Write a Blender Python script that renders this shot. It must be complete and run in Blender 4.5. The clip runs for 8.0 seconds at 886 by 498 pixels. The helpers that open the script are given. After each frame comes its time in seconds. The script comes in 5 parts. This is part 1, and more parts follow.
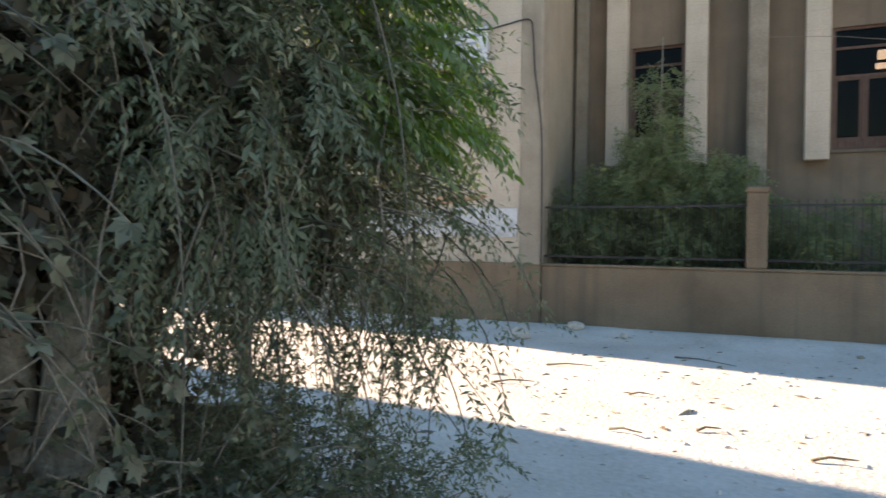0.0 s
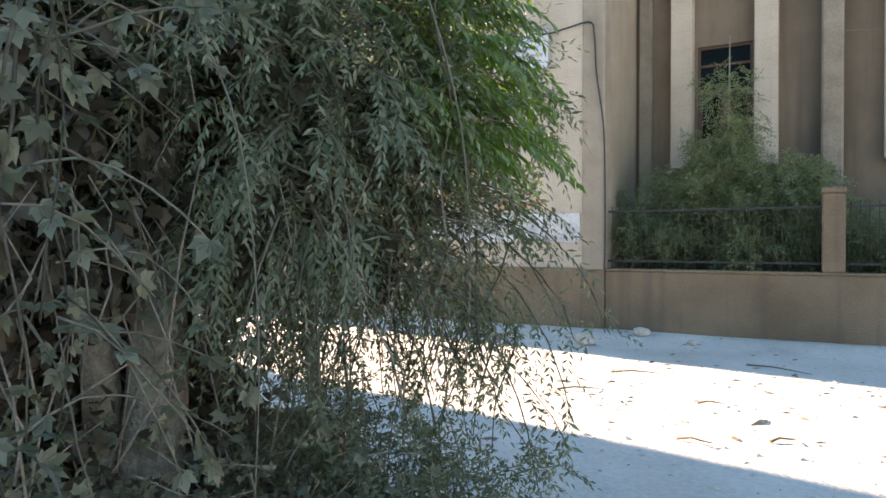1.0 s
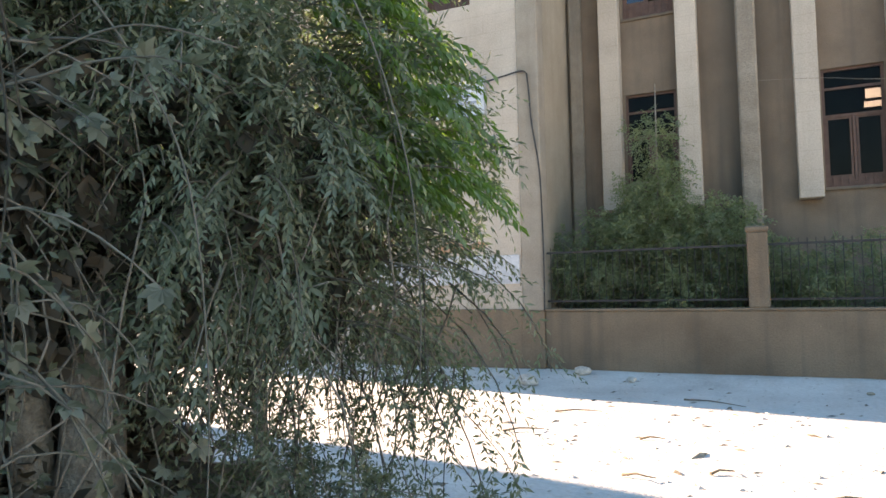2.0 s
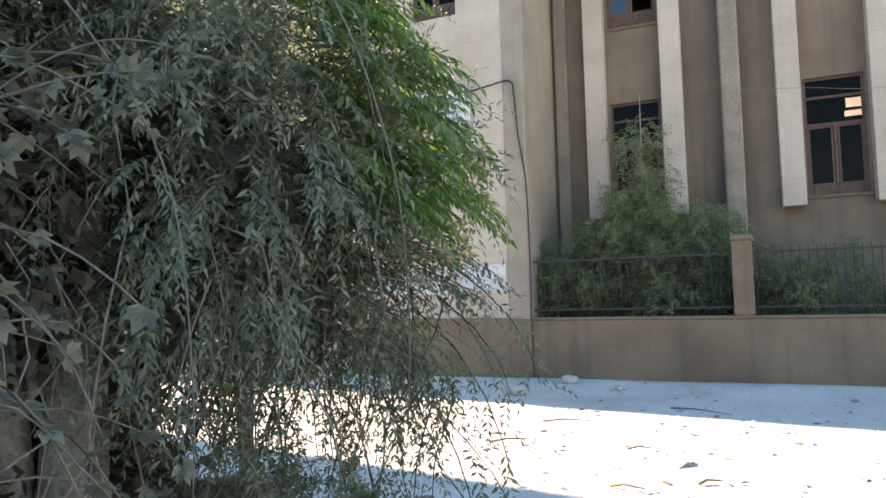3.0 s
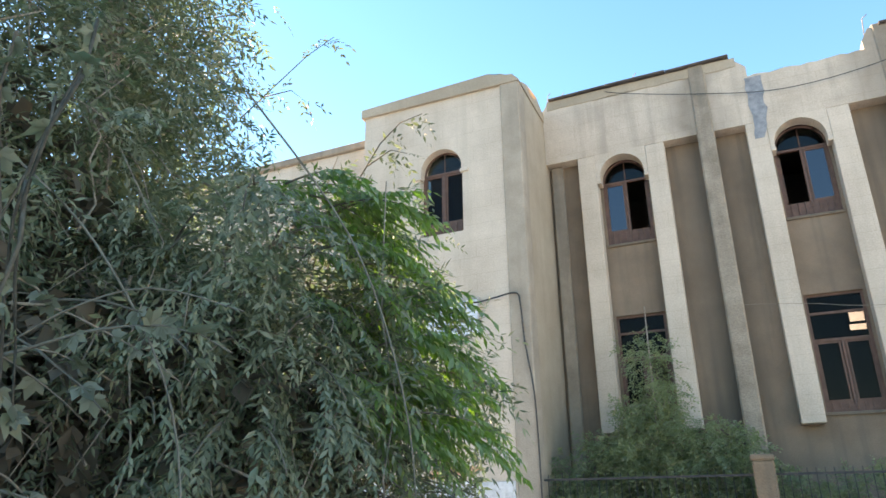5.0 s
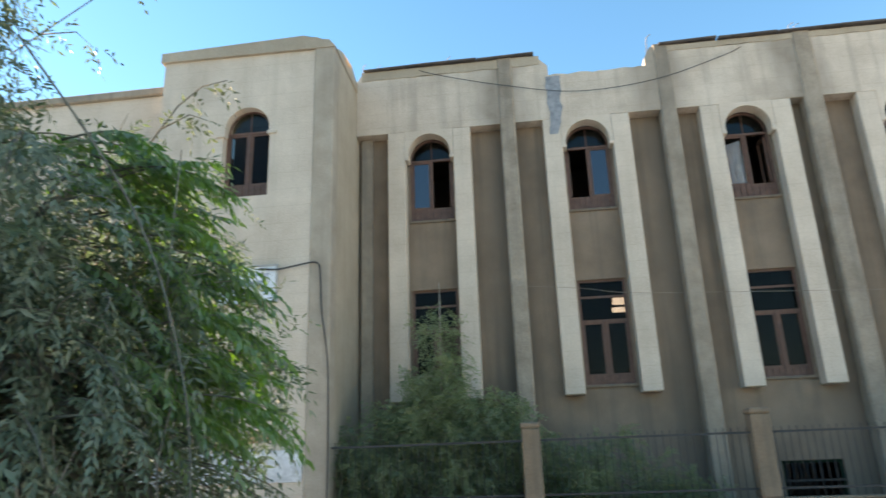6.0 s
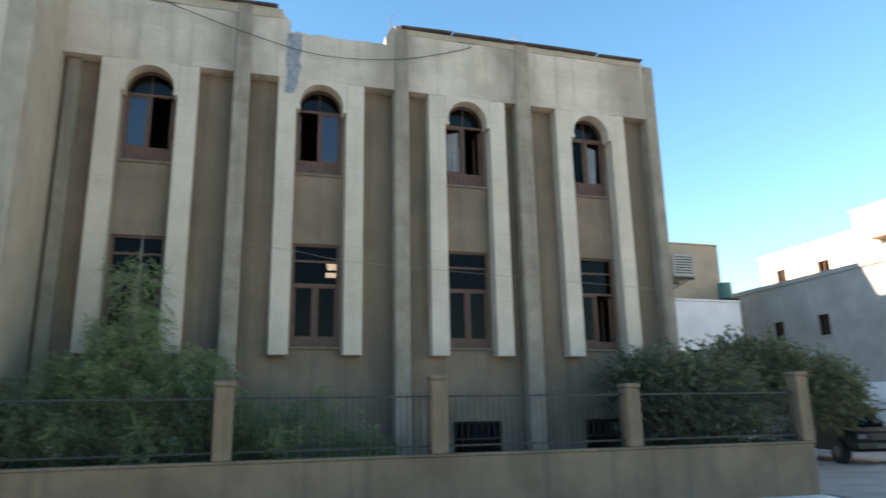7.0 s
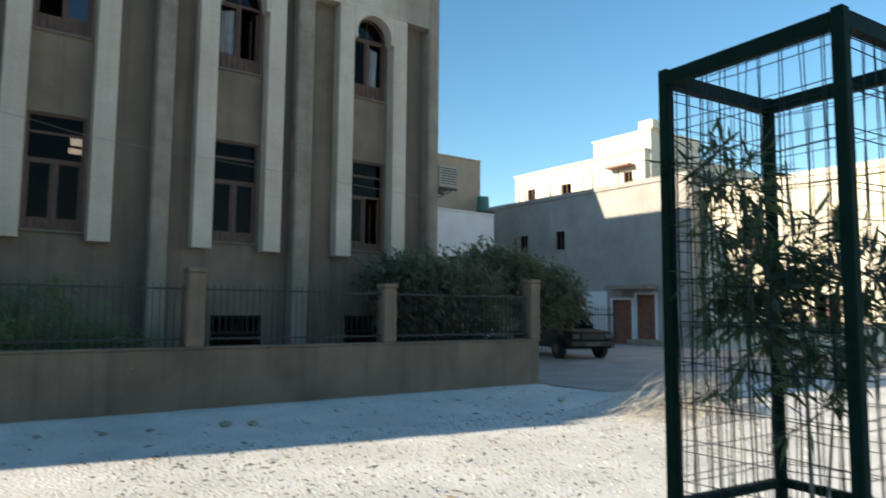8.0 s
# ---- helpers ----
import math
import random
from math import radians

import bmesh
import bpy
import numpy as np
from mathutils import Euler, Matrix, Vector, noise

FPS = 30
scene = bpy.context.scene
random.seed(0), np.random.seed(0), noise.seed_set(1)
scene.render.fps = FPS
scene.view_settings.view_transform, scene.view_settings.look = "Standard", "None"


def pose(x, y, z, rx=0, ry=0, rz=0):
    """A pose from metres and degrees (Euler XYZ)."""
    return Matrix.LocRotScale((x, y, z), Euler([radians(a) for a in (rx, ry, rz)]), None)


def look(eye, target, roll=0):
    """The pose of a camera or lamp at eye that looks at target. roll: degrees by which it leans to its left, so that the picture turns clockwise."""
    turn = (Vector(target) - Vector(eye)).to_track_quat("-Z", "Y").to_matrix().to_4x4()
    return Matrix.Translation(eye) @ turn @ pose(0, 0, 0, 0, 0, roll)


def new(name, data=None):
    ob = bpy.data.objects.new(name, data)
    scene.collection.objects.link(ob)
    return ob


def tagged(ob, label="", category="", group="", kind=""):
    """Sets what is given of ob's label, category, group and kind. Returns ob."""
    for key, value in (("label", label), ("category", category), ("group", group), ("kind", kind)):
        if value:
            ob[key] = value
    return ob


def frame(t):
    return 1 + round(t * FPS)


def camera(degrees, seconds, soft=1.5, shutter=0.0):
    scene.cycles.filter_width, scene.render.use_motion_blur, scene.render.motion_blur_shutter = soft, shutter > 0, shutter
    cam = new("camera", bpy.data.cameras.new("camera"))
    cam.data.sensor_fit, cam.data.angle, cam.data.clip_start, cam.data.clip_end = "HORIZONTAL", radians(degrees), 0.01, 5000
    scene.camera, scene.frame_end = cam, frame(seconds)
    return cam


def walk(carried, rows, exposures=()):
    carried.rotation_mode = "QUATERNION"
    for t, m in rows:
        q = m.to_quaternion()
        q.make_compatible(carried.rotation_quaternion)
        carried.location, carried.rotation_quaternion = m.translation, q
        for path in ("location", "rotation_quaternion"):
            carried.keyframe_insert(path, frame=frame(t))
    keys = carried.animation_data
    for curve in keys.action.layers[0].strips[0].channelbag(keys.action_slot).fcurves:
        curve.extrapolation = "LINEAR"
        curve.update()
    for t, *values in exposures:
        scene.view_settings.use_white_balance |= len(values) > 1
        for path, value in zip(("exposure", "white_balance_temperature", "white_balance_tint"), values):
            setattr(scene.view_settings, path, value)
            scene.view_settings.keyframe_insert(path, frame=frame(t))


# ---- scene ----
cam = camera(66.0, 8.0, soft=1.5, shutter=0.3)
PATH = [
    (0, (-0.013, 0.092, 1.360), (-0.8541, 1.9063, 1.3345), 0.70),
    (0.5, (-0.002, 0.089, 1.366), (-1.0186, 1.8113, 1.3503), 0.37),
    (1, (0.000, 0.061, 1.379), (-1.0016, 1.7921, 1.3663), 0.12),
    (1.5, (0.004, 0.033, 1.374), (-0.8906, 1.8217, 1.3818), -0.40),
    (2, (-0.012, 0.016, 1.377), (-0.8542, 1.8264, 1.4914), -1.14),
    (2.2, (-0.015, 0.019, 1.382), (-0.8412, 1.8361, 1.5036), -1.20),
    (3.3, (-0.032, 0.034, 1.408), (-0.8238, 1.8641, 1.5652), -1.67),
    (3.5, (-0.035, 0.037, 1.413), (-0.8284, 1.8580, 1.6468), -1.93),
    (4, (-0.036, 0.035, 1.430), (-0.8448, 1.7909, 1.9426), -1.35),
    (4.2, (-0.038, 0.031, 1.449), (-0.8538, 1.7518, 2.0589), -1.14),
    (5.3, (-0.049, 0.006, 1.554), (-0.7383, 1.7436, 2.2660), -0.84),
    (5.5, (-0.051, 0.002, 1.573), (-0.6174, 1.8041, 2.2299), -0.72),
    (6, (-0.009, -0.031, 1.589), (-0.2333, 1.8622, 2.1934), -1.96),
    (6.5, (0.068, -0.088, 1.604), (0.1880, 1.8344, 2.1424), -1.75),
    (7, (0.123, -0.163, 1.605), (0.6816, 1.6982, 2.0781), -1.10),
    (7.5, (0.111, -0.198, 1.597), (1.0171, 1.5453, 1.9709), -0.75),
    (8, (0.110, -0.219, 1.587), (1.2797, 1.3930, 1.7689), 0.48),
]
walk(cam, [(t, look(eye, aim, roll)) for t, eye, aim, roll in PATH],
     exposures=((0.0, 1.82, 9800, 28), (0.8, 2.22, 9700, 28), (2.0, 2.22, 9600, 29), (3.5, 2.50, 9200, 31), (4.2, 2.90, 9200, 31), (5.5, 2.14, 9000, 19), (6.5, 2.02, 8700, 18), (7.0, 1.84, 8400, 18), (7.5, 1.20, 8000, 14), (8.0, 1.00, 7700, 11)))

# ---- light: low sun along the street, open sky ----
SUN_EL, SUN_AZ = radians(21), (-1.0, 0.17)          # the sun stands over the street's west end
sun_dir = Vector((SUN_AZ[0], SUN_AZ[1], 0)).normalized() * math.cos(SUN_EL) + Vector((0, 0, math.sin(SUN_EL)))
world = bpy.data.worlds.new("sky")
scene.world = world
world.use_nodes = True
wn = world.node_tree.nodes
sky = wn.new("ShaderNodeTexSky")
sky.sky_type, sky.sun_disc = "NISHITA", False
sky.sun_elevation, sky.sun_rotation = SUN_EL, math.atan2(sun_dir.x, sun_dir.y)
sky.air_density, sky.dust_density, sky.ozone_density = 1.1, 0.1, 4.0
wn["Background"].inputs["Strength"].default_value = 0.095
tone = wn.new("ShaderNodeHueSaturation")
tone.inputs["Hue"].default_value, tone.inputs["Saturation"].default_value, tone.inputs["Value"].default_value = 0.493, 1.18, 1.22
world.node_tree.links.new(sky.outputs[0], tone.inputs["Color"])
world.node_tree.links.new(tone.outputs[0], wn["Background"].inputs["Color"])
sun = new("sun", bpy.data.lights.new("sun", "SUN"))
sun.data.energy, sun.data.angle, sun.data.color = 5.0, radians(0.53), (1.0, 0.94, 0.85)
sun.matrix_world = look(sun_dir * 60, (0, 0, 0))


# ---- materials ----
def material(name, dark, light, scale=3.0, rough=0.85, bump=0.3, fine=60.0, metal=0.0, streak=0.0, streak_col=(0.1, 0.09, 0.08), vary=0.0, courses=0.0, runs=0.0):
    """Two scales of stain and grain, an optional vertical run of dirt, and faint block courses."""
    m = bpy.data.materials.new(name)
    m.use_nodes = True
    n, l = m.node_tree.nodes, m.node_tree.links
    b = n["Principled BSDF"]
    b.inputs["Roughness"].default_value, b.inputs["Metallic"].default_value = rough, metal
    tc = n.new("ShaderNodeTexCoord")
    big = n.new("ShaderNodeTexNoise")
    big.inputs["Scale"].default_value, big.inputs["Detail"].default_value, big.inputs["Roughness"].default_value = scale, 7, 0.62
    l.new(tc.outputs["Object"], big.inputs["Vector"])
    ramp = n.new("ShaderNodeValToRGB")
    ramp.color_ramp.elements[0].position, ramp.color_ramp.elements[1].position = 0.32, 0.68
    ramp.color_ramp.elements[0].color, ramp.color_ramp.elements[1].color = (*dark, 1), (*light, 1)
    l.new(big.outputs["Fac"], ramp.inputs["Fac"])
    col = ramp.outputs["Color"]
    small = n.new("ShaderNodeTexNoise")
    small.inputs["Scale"].default_value, small.inputs["Detail"].default_value = fine, 4
    l.new(tc.outputs["Object"], small.inputs["Vector"])
    grain = n.new("ShaderNodeMixRGB")
    grain.blend_type, grain.inputs["Fac"].default_value = "OVERLAY", 0.3
    l.new(col, grain.inputs[1]), l.new(small.outputs["Fac"], grain.inputs[2])
    col = grain.outputs[0]
    if streak:
        mp = n.new("ShaderNodeMapping")
        mp.inputs["Scale"].default_value = (3.2, 3.2, 0.16)
        l.new(tc.outputs["Object"], mp.inputs["Vector"])
        st = n.new("ShaderNodeTexNoise")
        st.inputs["Scale"].default_value, st.inputs["Detail"].default_value = 1.6, 5
        l.new(mp.outputs[0], st.inputs["Vector"])
        sr = n.new("ShaderNodeValToRGB")
        sr.color_ramp.elements[0].position, sr.color_ramp.elements[1].position = 0.5, 0.78
        l.new(st.outputs["Fac"], sr.inputs["Fac"])
        k = n.new("ShaderNodeMath")
        k.operation, k.inputs[1].default_value = "MULTIPLY", streak
        l.new(sr.outputs["Color"], k.inputs[0])
        mx = n.new("ShaderNodeMixRGB")
        mx.inputs[2].default_value = (*streak_col, 1)
        l.new(k.outputs[0], mx.inputs["Fac"]), l.new(col, mx.inputs[1])
        col = mx.outputs[0]
    if runs:
        # dark rain stains with ragged edges, beside the three ribs and the far corner
        sx = n.new("ShaderNodeSeparateXYZ")
        l.new(tc.outputs["Object"], sx.inputs[0])
        wob = n.new("ShaderNodeTexNoise")
        wob.inputs["Scale"].default_value, wob.inputs["Detail"].default_value = 1.3, 6
        l.new(tc.outputs["Object"], wob.inputs["Vector"])
        off = n.new("ShaderNodeMath")
        off.operation, off.inputs[1].default_value = "MULTIPLY_ADD", 0.9
        l.new(wob.outputs["Fac"], off.inputs[0]), l.new(sx.outputs["X"], off.inputs[2])
        rng_x = n.new("ShaderNodeMapRange")
        rng_x.inputs["From Min"].default_value, rng_x.inputs["From Max"].default_value = -3.1 + 0.45, 8.7 + 0.45
        l.new(off.outputs[0], rng_x.inputs["Value"])
        rr = n.new("ShaderNodeValToRGB")
        rr.color_ramp.elements[0].color = rr.color_ramp.elements[1].color = (0, 0, 0, 1)
        for x in (-0.12, 2.85, 5.45, 8.25):
            for dx, v in ((-0.75, 0.0), (-0.2, 1.0), (0.2, 0.9), (0.6, 0.0)):
                e = rr.color_ramp.elements.new(min(0.999, (x + dx + 3.1) / 11.8))
                e.color = (v, v, v, 1)
        l.new(rng_x.outputs[0], rr.inputs["Fac"])
        pat = n.new("ShaderNodeMath")
        pat.operation = "MULTIPLY"
        l.new(rr.outputs["Color"], pat.inputs[0]), l.new(big.outputs["Fac"], pat.inputs[1])
        amt = n.new("ShaderNodeMath")
        amt.operation, amt.inputs[1].default_value = "MULTIPLY", runs
        l.new(pat.outputs[0], amt.inputs[0])
        mr2 = n.new("ShaderNodeMixRGB")
        mr2.inputs[2].default_value = (*streak_col, 1)
        l.new(amt.outputs[0], mr2.inputs["Fac"]), l.new(col, mr2.inputs[1])
        col = mr2.outputs[0]
    if vary:
        oi = n.new("ShaderNodeNewGeometry")
        hv = n.new("ShaderNodeHueSaturation")
        mr = n.new("ShaderNodeMapRange")
        mr.inputs["To Min"].default_value, mr.inputs["To Max"].default_value = 1 - vary, 1 + vary
        l.new(oi.outputs["Random Per Island"], mr.inputs["Value"])
        l.new(mr.outputs[0], hv.inputs["Value"]), l.new(col, hv.inputs["Color"])
        col = hv.outputs[0]
    height = small.outputs["Fac"]
    if courses:
        mp2 = n.new("ShaderNodeMapping")
        mp2.inputs["Rotation"].default_value = (radians(-90), 0, 0)
        l.new(tc.outputs["Object"], mp2.inputs["Vector"])
        br = n.new("ShaderNodeTexBrick")
        br.inputs["Scale"].default_value = 1.0
        br.inputs["Brick Width"].default_value, br.inputs["Row Height"].default_value = courses * 2, courses
        br.inputs["Mortar Size"].default_value = 0.006
        br.inputs["Color1"].default_value = br.inputs["Color2"].default_value = (1, 1, 1, 1)
        br.inputs["Mortar"].default_value = (0.72, 0.7, 0.66, 1)
        l.new(mp2.outputs[0], br.inputs["Vector"])
        mu = n.new("ShaderNodeMixRGB")
        mu.blend_type, mu.inputs["Fac"].default_value = "MULTIPLY", 0.3
        l.new(col, mu.inputs[1]), l.new(br.outputs["Color"], mu.inputs[2])
        col = mu.outputs[0]
    l.new(col, b.inputs["Base Color"])
    if bump:
        bp = n.new("ShaderNodeBump")
        bp.inputs["Strength"].default_value, bp.inputs["Distance"].default_value = bump, 0.02
        l.new(height, bp.inputs["Height"]), l.new(bp.outputs[0], b.inputs["Normal"])
    return m


def leaf_material(name, dark, light, passed, rough=0.55):
    """Thin leaves: their colour varies leaf by leaf, and daylight passes through them."""
    m = bpy.data.materials.new(name)
    m.use_nodes = True
    n, l = m.node_tree.nodes, m.node_tree.links
    b = n["Principled BSDF"]
    b.inputs["Roughness"].default_value = rough
    geo = n.new("ShaderNodeNewGeometry")
    ramp = n.new("ShaderNodeValToRGB")
    ramp.color_ramp.elements[0].color, ramp.color_ramp.elements[1].color = (*dark, 1), (*light, 1)
    e = ramp.color_ramp.elements.new(0.97)
    e.color = (*light, 1)
    ramp.color_ramp.elements[2].color = (0.34, 0.32, 0.24, 1)
    l.new(geo.outputs["Random Per Island"], ramp.inputs["Fac"])
    l.new(ramp.outputs[0], b.inputs["Base Color"])
    tr = n.new("ShaderNodeBsdfTranslucent")
    tr.inputs["Color"].default_value = (*passed, 1)
    mix = n.new("ShaderNodeMixShader")
    mix.inputs["Fac"].default_value = 0.4
    l.new(b.outputs[0], mix.inputs[1]), l.new(tr.outputs[0], mix.inputs[2])
    l.new(mix.outputs[0], n["Material Output"].inputs["Surface"])
    return m


def glass_material(name, tint, base=0.06, edge=0.6):
    """Thin glass: mostly clear and tinted, with a mirror share that grows towards grazing angles."""
    m = bpy.data.materials.new(name)
    m.use_nodes = True
    n, l = m.node_tree.nodes, m.node_tree.links
    tr, gl, lw, mr, mix = (n.new("ShaderNode" + k) for k in ("BsdfTransparent", "BsdfGlossy", "LayerWeight", "MapRange", "MixShader"))
    tr.inputs["Color"].default_value = (*tint, 1)
    gl.inputs["Roughness"].default_value = 0.05
    lw.inputs["Blend"].default_value = 0.25
    mr.inputs["To Min"].default_value, mr.inputs["To Max"].default_value = base, edge
    l.new(lw.outputs["Facing"], mr.inputs["Value"])
    l.new(mr.outputs[0], mix.inputs["Fac"]), l.new(tr.outputs[0], mix.inputs[1]), l.new(gl.outputs[0], mix.inputs[2])
    l.new(mix.outputs[0], n["Material Output"].inputs["Surface"])
    return m


CREAM = material("cream_stone_paint", (0.453, 0.374, 0.299), (0.591, 0.498, 0.409), 1.2, 0.8, 0.2, 45, streak=0.45, streak_col=(0.36, 0.31, 0.245), courses=0.31)
RENDER = material("grey_brown_render", (0.172, 0.125, 0.090), (0.273, 0.199, 0.144), 0.9, 0.95, 0.6, 70, streak=0.8, streak_col=(0.115, 0.096, 0.075), runs=0.95)
TAN = material("tan_render", (0.317, 0.258, 0.192), (0.412, 0.342, 0.261), 0.9, 0.93, 0.5, 60, streak=0.4, streak_col=(0.28, 0.23, 0.17))
STAINED = material("rain_stained_cream_paint", (0.414, 0.341, 0.273), (0.576, 0.486, 0.400), 1.4, 0.85, 0.3, 45, streak=0.55, streak_col=(0.22, 0.18, 0.14), courses=0.31, runs=1.5)
CEMENT = material("tan_cement_strip", (0.290, 0.240, 0.188), (0.405, 0.342, 0.272), 1.8, 0.95, 0.6, 50, streak=0.5, streak_col=(0.22, 0.185, 0.15))
RIB = material("weathered_concrete", (0.218, 0.175, 0.133), (0.346, 0.286, 0.224), 2.4, 0.95, 0.7, 50, streak=0.8, streak_col=(0.17, 0.145, 0.12))
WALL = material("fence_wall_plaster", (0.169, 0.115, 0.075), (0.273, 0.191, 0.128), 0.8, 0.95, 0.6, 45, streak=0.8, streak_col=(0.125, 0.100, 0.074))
DUST = material("dusty_ground", (0.490, 0.480, 0.445), (0.675, 0.665, 0.620), 0.8, 0.97, 0.8, 22)
# darker grey that holds the side street's shade in its colour
ROAD_SHADE = material("road_shade_grey", (0.24, 0.23, 0.22), (0.36, 0.345, 0.33), 0.7, 0.95, 0.6, 30)
COPING = material("dark_roof_felt", (0.035, 0.03, 0.03), (0.09, 0.075, 0.065), 4, 0.9, 0.4)
ROOFTOP = material("grey_roof_screed", (0.3, 0.28, 0.26), (0.42, 0.4, 0.37), 1.5, 0.95, 0.4)
WOOD = material("red_brown_window_wood", (0.085, 0.042, 0.030), (0.158, 0.080, 0.057), 9, 0.6, 0.2, 90)
DOORWOOD = material("red_brown_door_wood", (0.16, 0.055, 0.035), (0.26, 0.10, 0.06), 6, 0.6, 0.2, 90)
# dark tone carries part of the shade inside the rooms
ROOM = material("shade_toned_room_plaster", (0.136, 0.118, 0.094), (0.204, 0.174, 0.138), 1.5, 0.95, 0.2)
IRON = material("black_iron", (0.02, 0.02, 0.022), (0.05, 0.047, 0.045), 12, 0.6, 0.3, metal=0.3)
GREEN_STEEL = material("dark_green_painted_steel", (0.002, 0.016, 0.008), (0.005, 0.028, 0.016), 10, 0.75, 0.2, 120)
WIRE = material("dark_wire", (0.012, 0.015, 0.015), (0.030, 0.033, 0.030), 20, 0.8, 0.0)
CABLE = material("black_cable_rubber", (0.02, 0.02, 0.02), (0.05, 0.05, 0.05), 20, 0.6, 0.0)
BARK = material("grey_brown_bark", (0.225, 0.175, 0.130), (0.437, 0.363, 0.284), 14, 0.95, 1.0, 60)
BRUSH = material("pale_dry_brush", (0.30, 0.27, 0.22), (0.50, 0.46, 0.39), 20, 0.9, 0.3, vary=0.3)
TWIG = material("grey_brown_twig", (0.12, 0.098, 0.07), (0.23, 0.195, 0.145), 20, 0.9, 0.3, vary=0.3)
STONE = material("pale_rubble_stone", (0.42, 0.38, 0.33), (0.62, 0.58, 0.52), 9, 0.95, 0.8, 40)
LITTER = material("dry_leaf_litter", (0.150, 0.125, 0.094), (0.300, 0.263, 0.200), 12, 0.95, 0.2, vary=0.5)
CHIPS = material("plaster_chips", (0.42, 0.40, 0.36), (0.62, 0.59, 0.54), 12, 0.95, 0.2, vary=0.25)
SIGN = material("pale_blue_sign_board", (0.52, 0.56, 0.60), (0.68, 0.71, 0.74), 5, 0.6, 0.1)
SIGN_INK = material("faded_sign_ink", (0.28, 0.32, 0.40), (0.38, 0.42, 0.48), 8, 0.7, 0.0)
MARBLE = material("worn_marble_dado", (0.34, 0.35, 0.36), (0.66, 0.67, 0.68), 3.5, 0.6, 0.2, 30)
RUST = material("orange_red_paint_smear", (0.42, 0.20, 0.12), (0.60, 0.36, 0.24), 9, 0.9, 0.2)
SOOT = material("bluish_soot_stain", (0.150, 0.168, 0.190), (0.300, 0.315, 0.330), 7, 0.95, 0.2)
HOUSE_CREAM = material("sunny_cream_render", (0.62, 0.55, 0.42), (0.74, 0.67, 0.53), 0.5, 0.92, 0.3, 20, streak=0.3, streak_col=(0.45, 0.39, 0.30))
HOUSE_GREY = material("grey_block_render", (0.279, 0.262, 0.238), (0.394, 0.369, 0.336), 0.7, 0.95, 0.5, 20, streak=0.3, streak_col=(0.25, 0.23, 0.2))
HOUSE_WHITE = material("white_limewash", (0.62, 0.63, 0.64), (0.78, 0.79, 0.80), 0.6, 0.9, 0.2, 20)
METALGREEN = material("dark_green_car_paint", (0.005, 0.010, 0.010), (0.012, 0.020, 0.018), 3, 0.5, 0.0)
TYRE = material("tyre_rubber", (0.012, 0.012, 0.012), (0.03, 0.03, 0.03), 15, 0.9, 0.2)
RIM = material("dull_rim_steel", (0.06, 0.06, 0.06), (0.12, 0.12, 0.12), 15, 0.5, 0.0, metal=0.8)
LAMP = material("headlight_glass", (0.05, 0.05, 0.055), (0.09, 0.09, 0.1), 15, 0.3, 0.0)
PIPE = material("grey_plastic_pipe", (0.30, 0.29, 0.27), (0.42, 0.40, 0.37), 6, 0.6, 0.1)
CURTAIN = material("grey_curtain_cloth", (0.55, 0.56, 0.58), (0.74, 0.75, 0.77), 5, 0.95, 0.2)
TANK = material("green_water_tank", (0.03, 0.12, 0.10), (0.06, 0.2, 0.17), 5, 0.6, 0.1)
AWNING = material("faded_red_awning", (0.28, 0.15, 0.12), (0.40, 0.24, 0.2), 5, 0.9, 0.1)
LEAF = leaf_material("dusty_pinnate_leaves", (0.120, 0.127, 0.078), (0.330, 0.332, 0.215), (0.15, 0.23, 0.09))
FROND = leaf_material("fresh_green_fronds", (0.105, 0.140, 0.065), (0.290, 0.330, 0.180), (0.20, 0.46, 0.03))
VINE = leaf_material("grey_green_vine_leaves", (0.100, 0.102, 0.066), (0.285, 0.280, 0.200), (0.2, 0.24, 0.10))
# brown that paints the shade inside the crown
INNER_SHADE = leaf_material("brown_inner_shade_leaves", (0.115, 0.088, 0.060), (0.250, 0.196, 0.142), (0.09, 0.065, 0.04))
BUSH = leaf_material("mid_green_shrub_leaves", (0.095, 0.130, 0.066), (0.235, 0.282, 0.172), (0.32, 0.42, 0.16))
OLEANDER = leaf_material("grey_green_oleander_leaves", (0.045, 0.052, 0.034), (0.150, 0.162, 0.115), (0.16, 0.24, 0.08))
OLIVE = leaf_material("dark_olive_leaves", (0.068, 0.071, 0.050), (0.155, 0.158, 0.122), (0.18, 0.23, 0.09))
GLASS = glass_material("window_glass", (0.37, 0.35, 0.325), 0.008, 0.05)
FANGLASS = glass_material("dull_green_fanlight_glass", (0.34, 0.40, 0.36), 0.025, 0.10)
# the sky's blue reflection is put into the tint of these panes
SKYGLASS = glass_material("sky_reflection_blue_glass", (0.10, 0.17, 0.36), 0.10, 0.45)


# ---- mesh helpers ----
def box(bm, x0, x1, y0, y1, z0, z1, bevel=0.0):
    m = Matrix.Translation(((x0 + x1) / 2, (y0 + y1) / 2, (z0 + z1) / 2)) @ Matrix.Diagonal((x1 - x0, y1 - y0, z1 - z0, 1))
    g = bmesh.ops.create_cube(bm, size=1, matrix=m)
    if bevel:
        edges = list({e for v in g["verts"] for e in v.link_edges})
        bmesh.ops.bevel(bm, geom=edges, offset=bevel, segments=1, affect="EDGES")
    return bm


def boxes(*dims, bevel=0.0):
    bm = bmesh.new()
    for d in dims:
        box(bm, *d, bevel=bevel)
    return bm


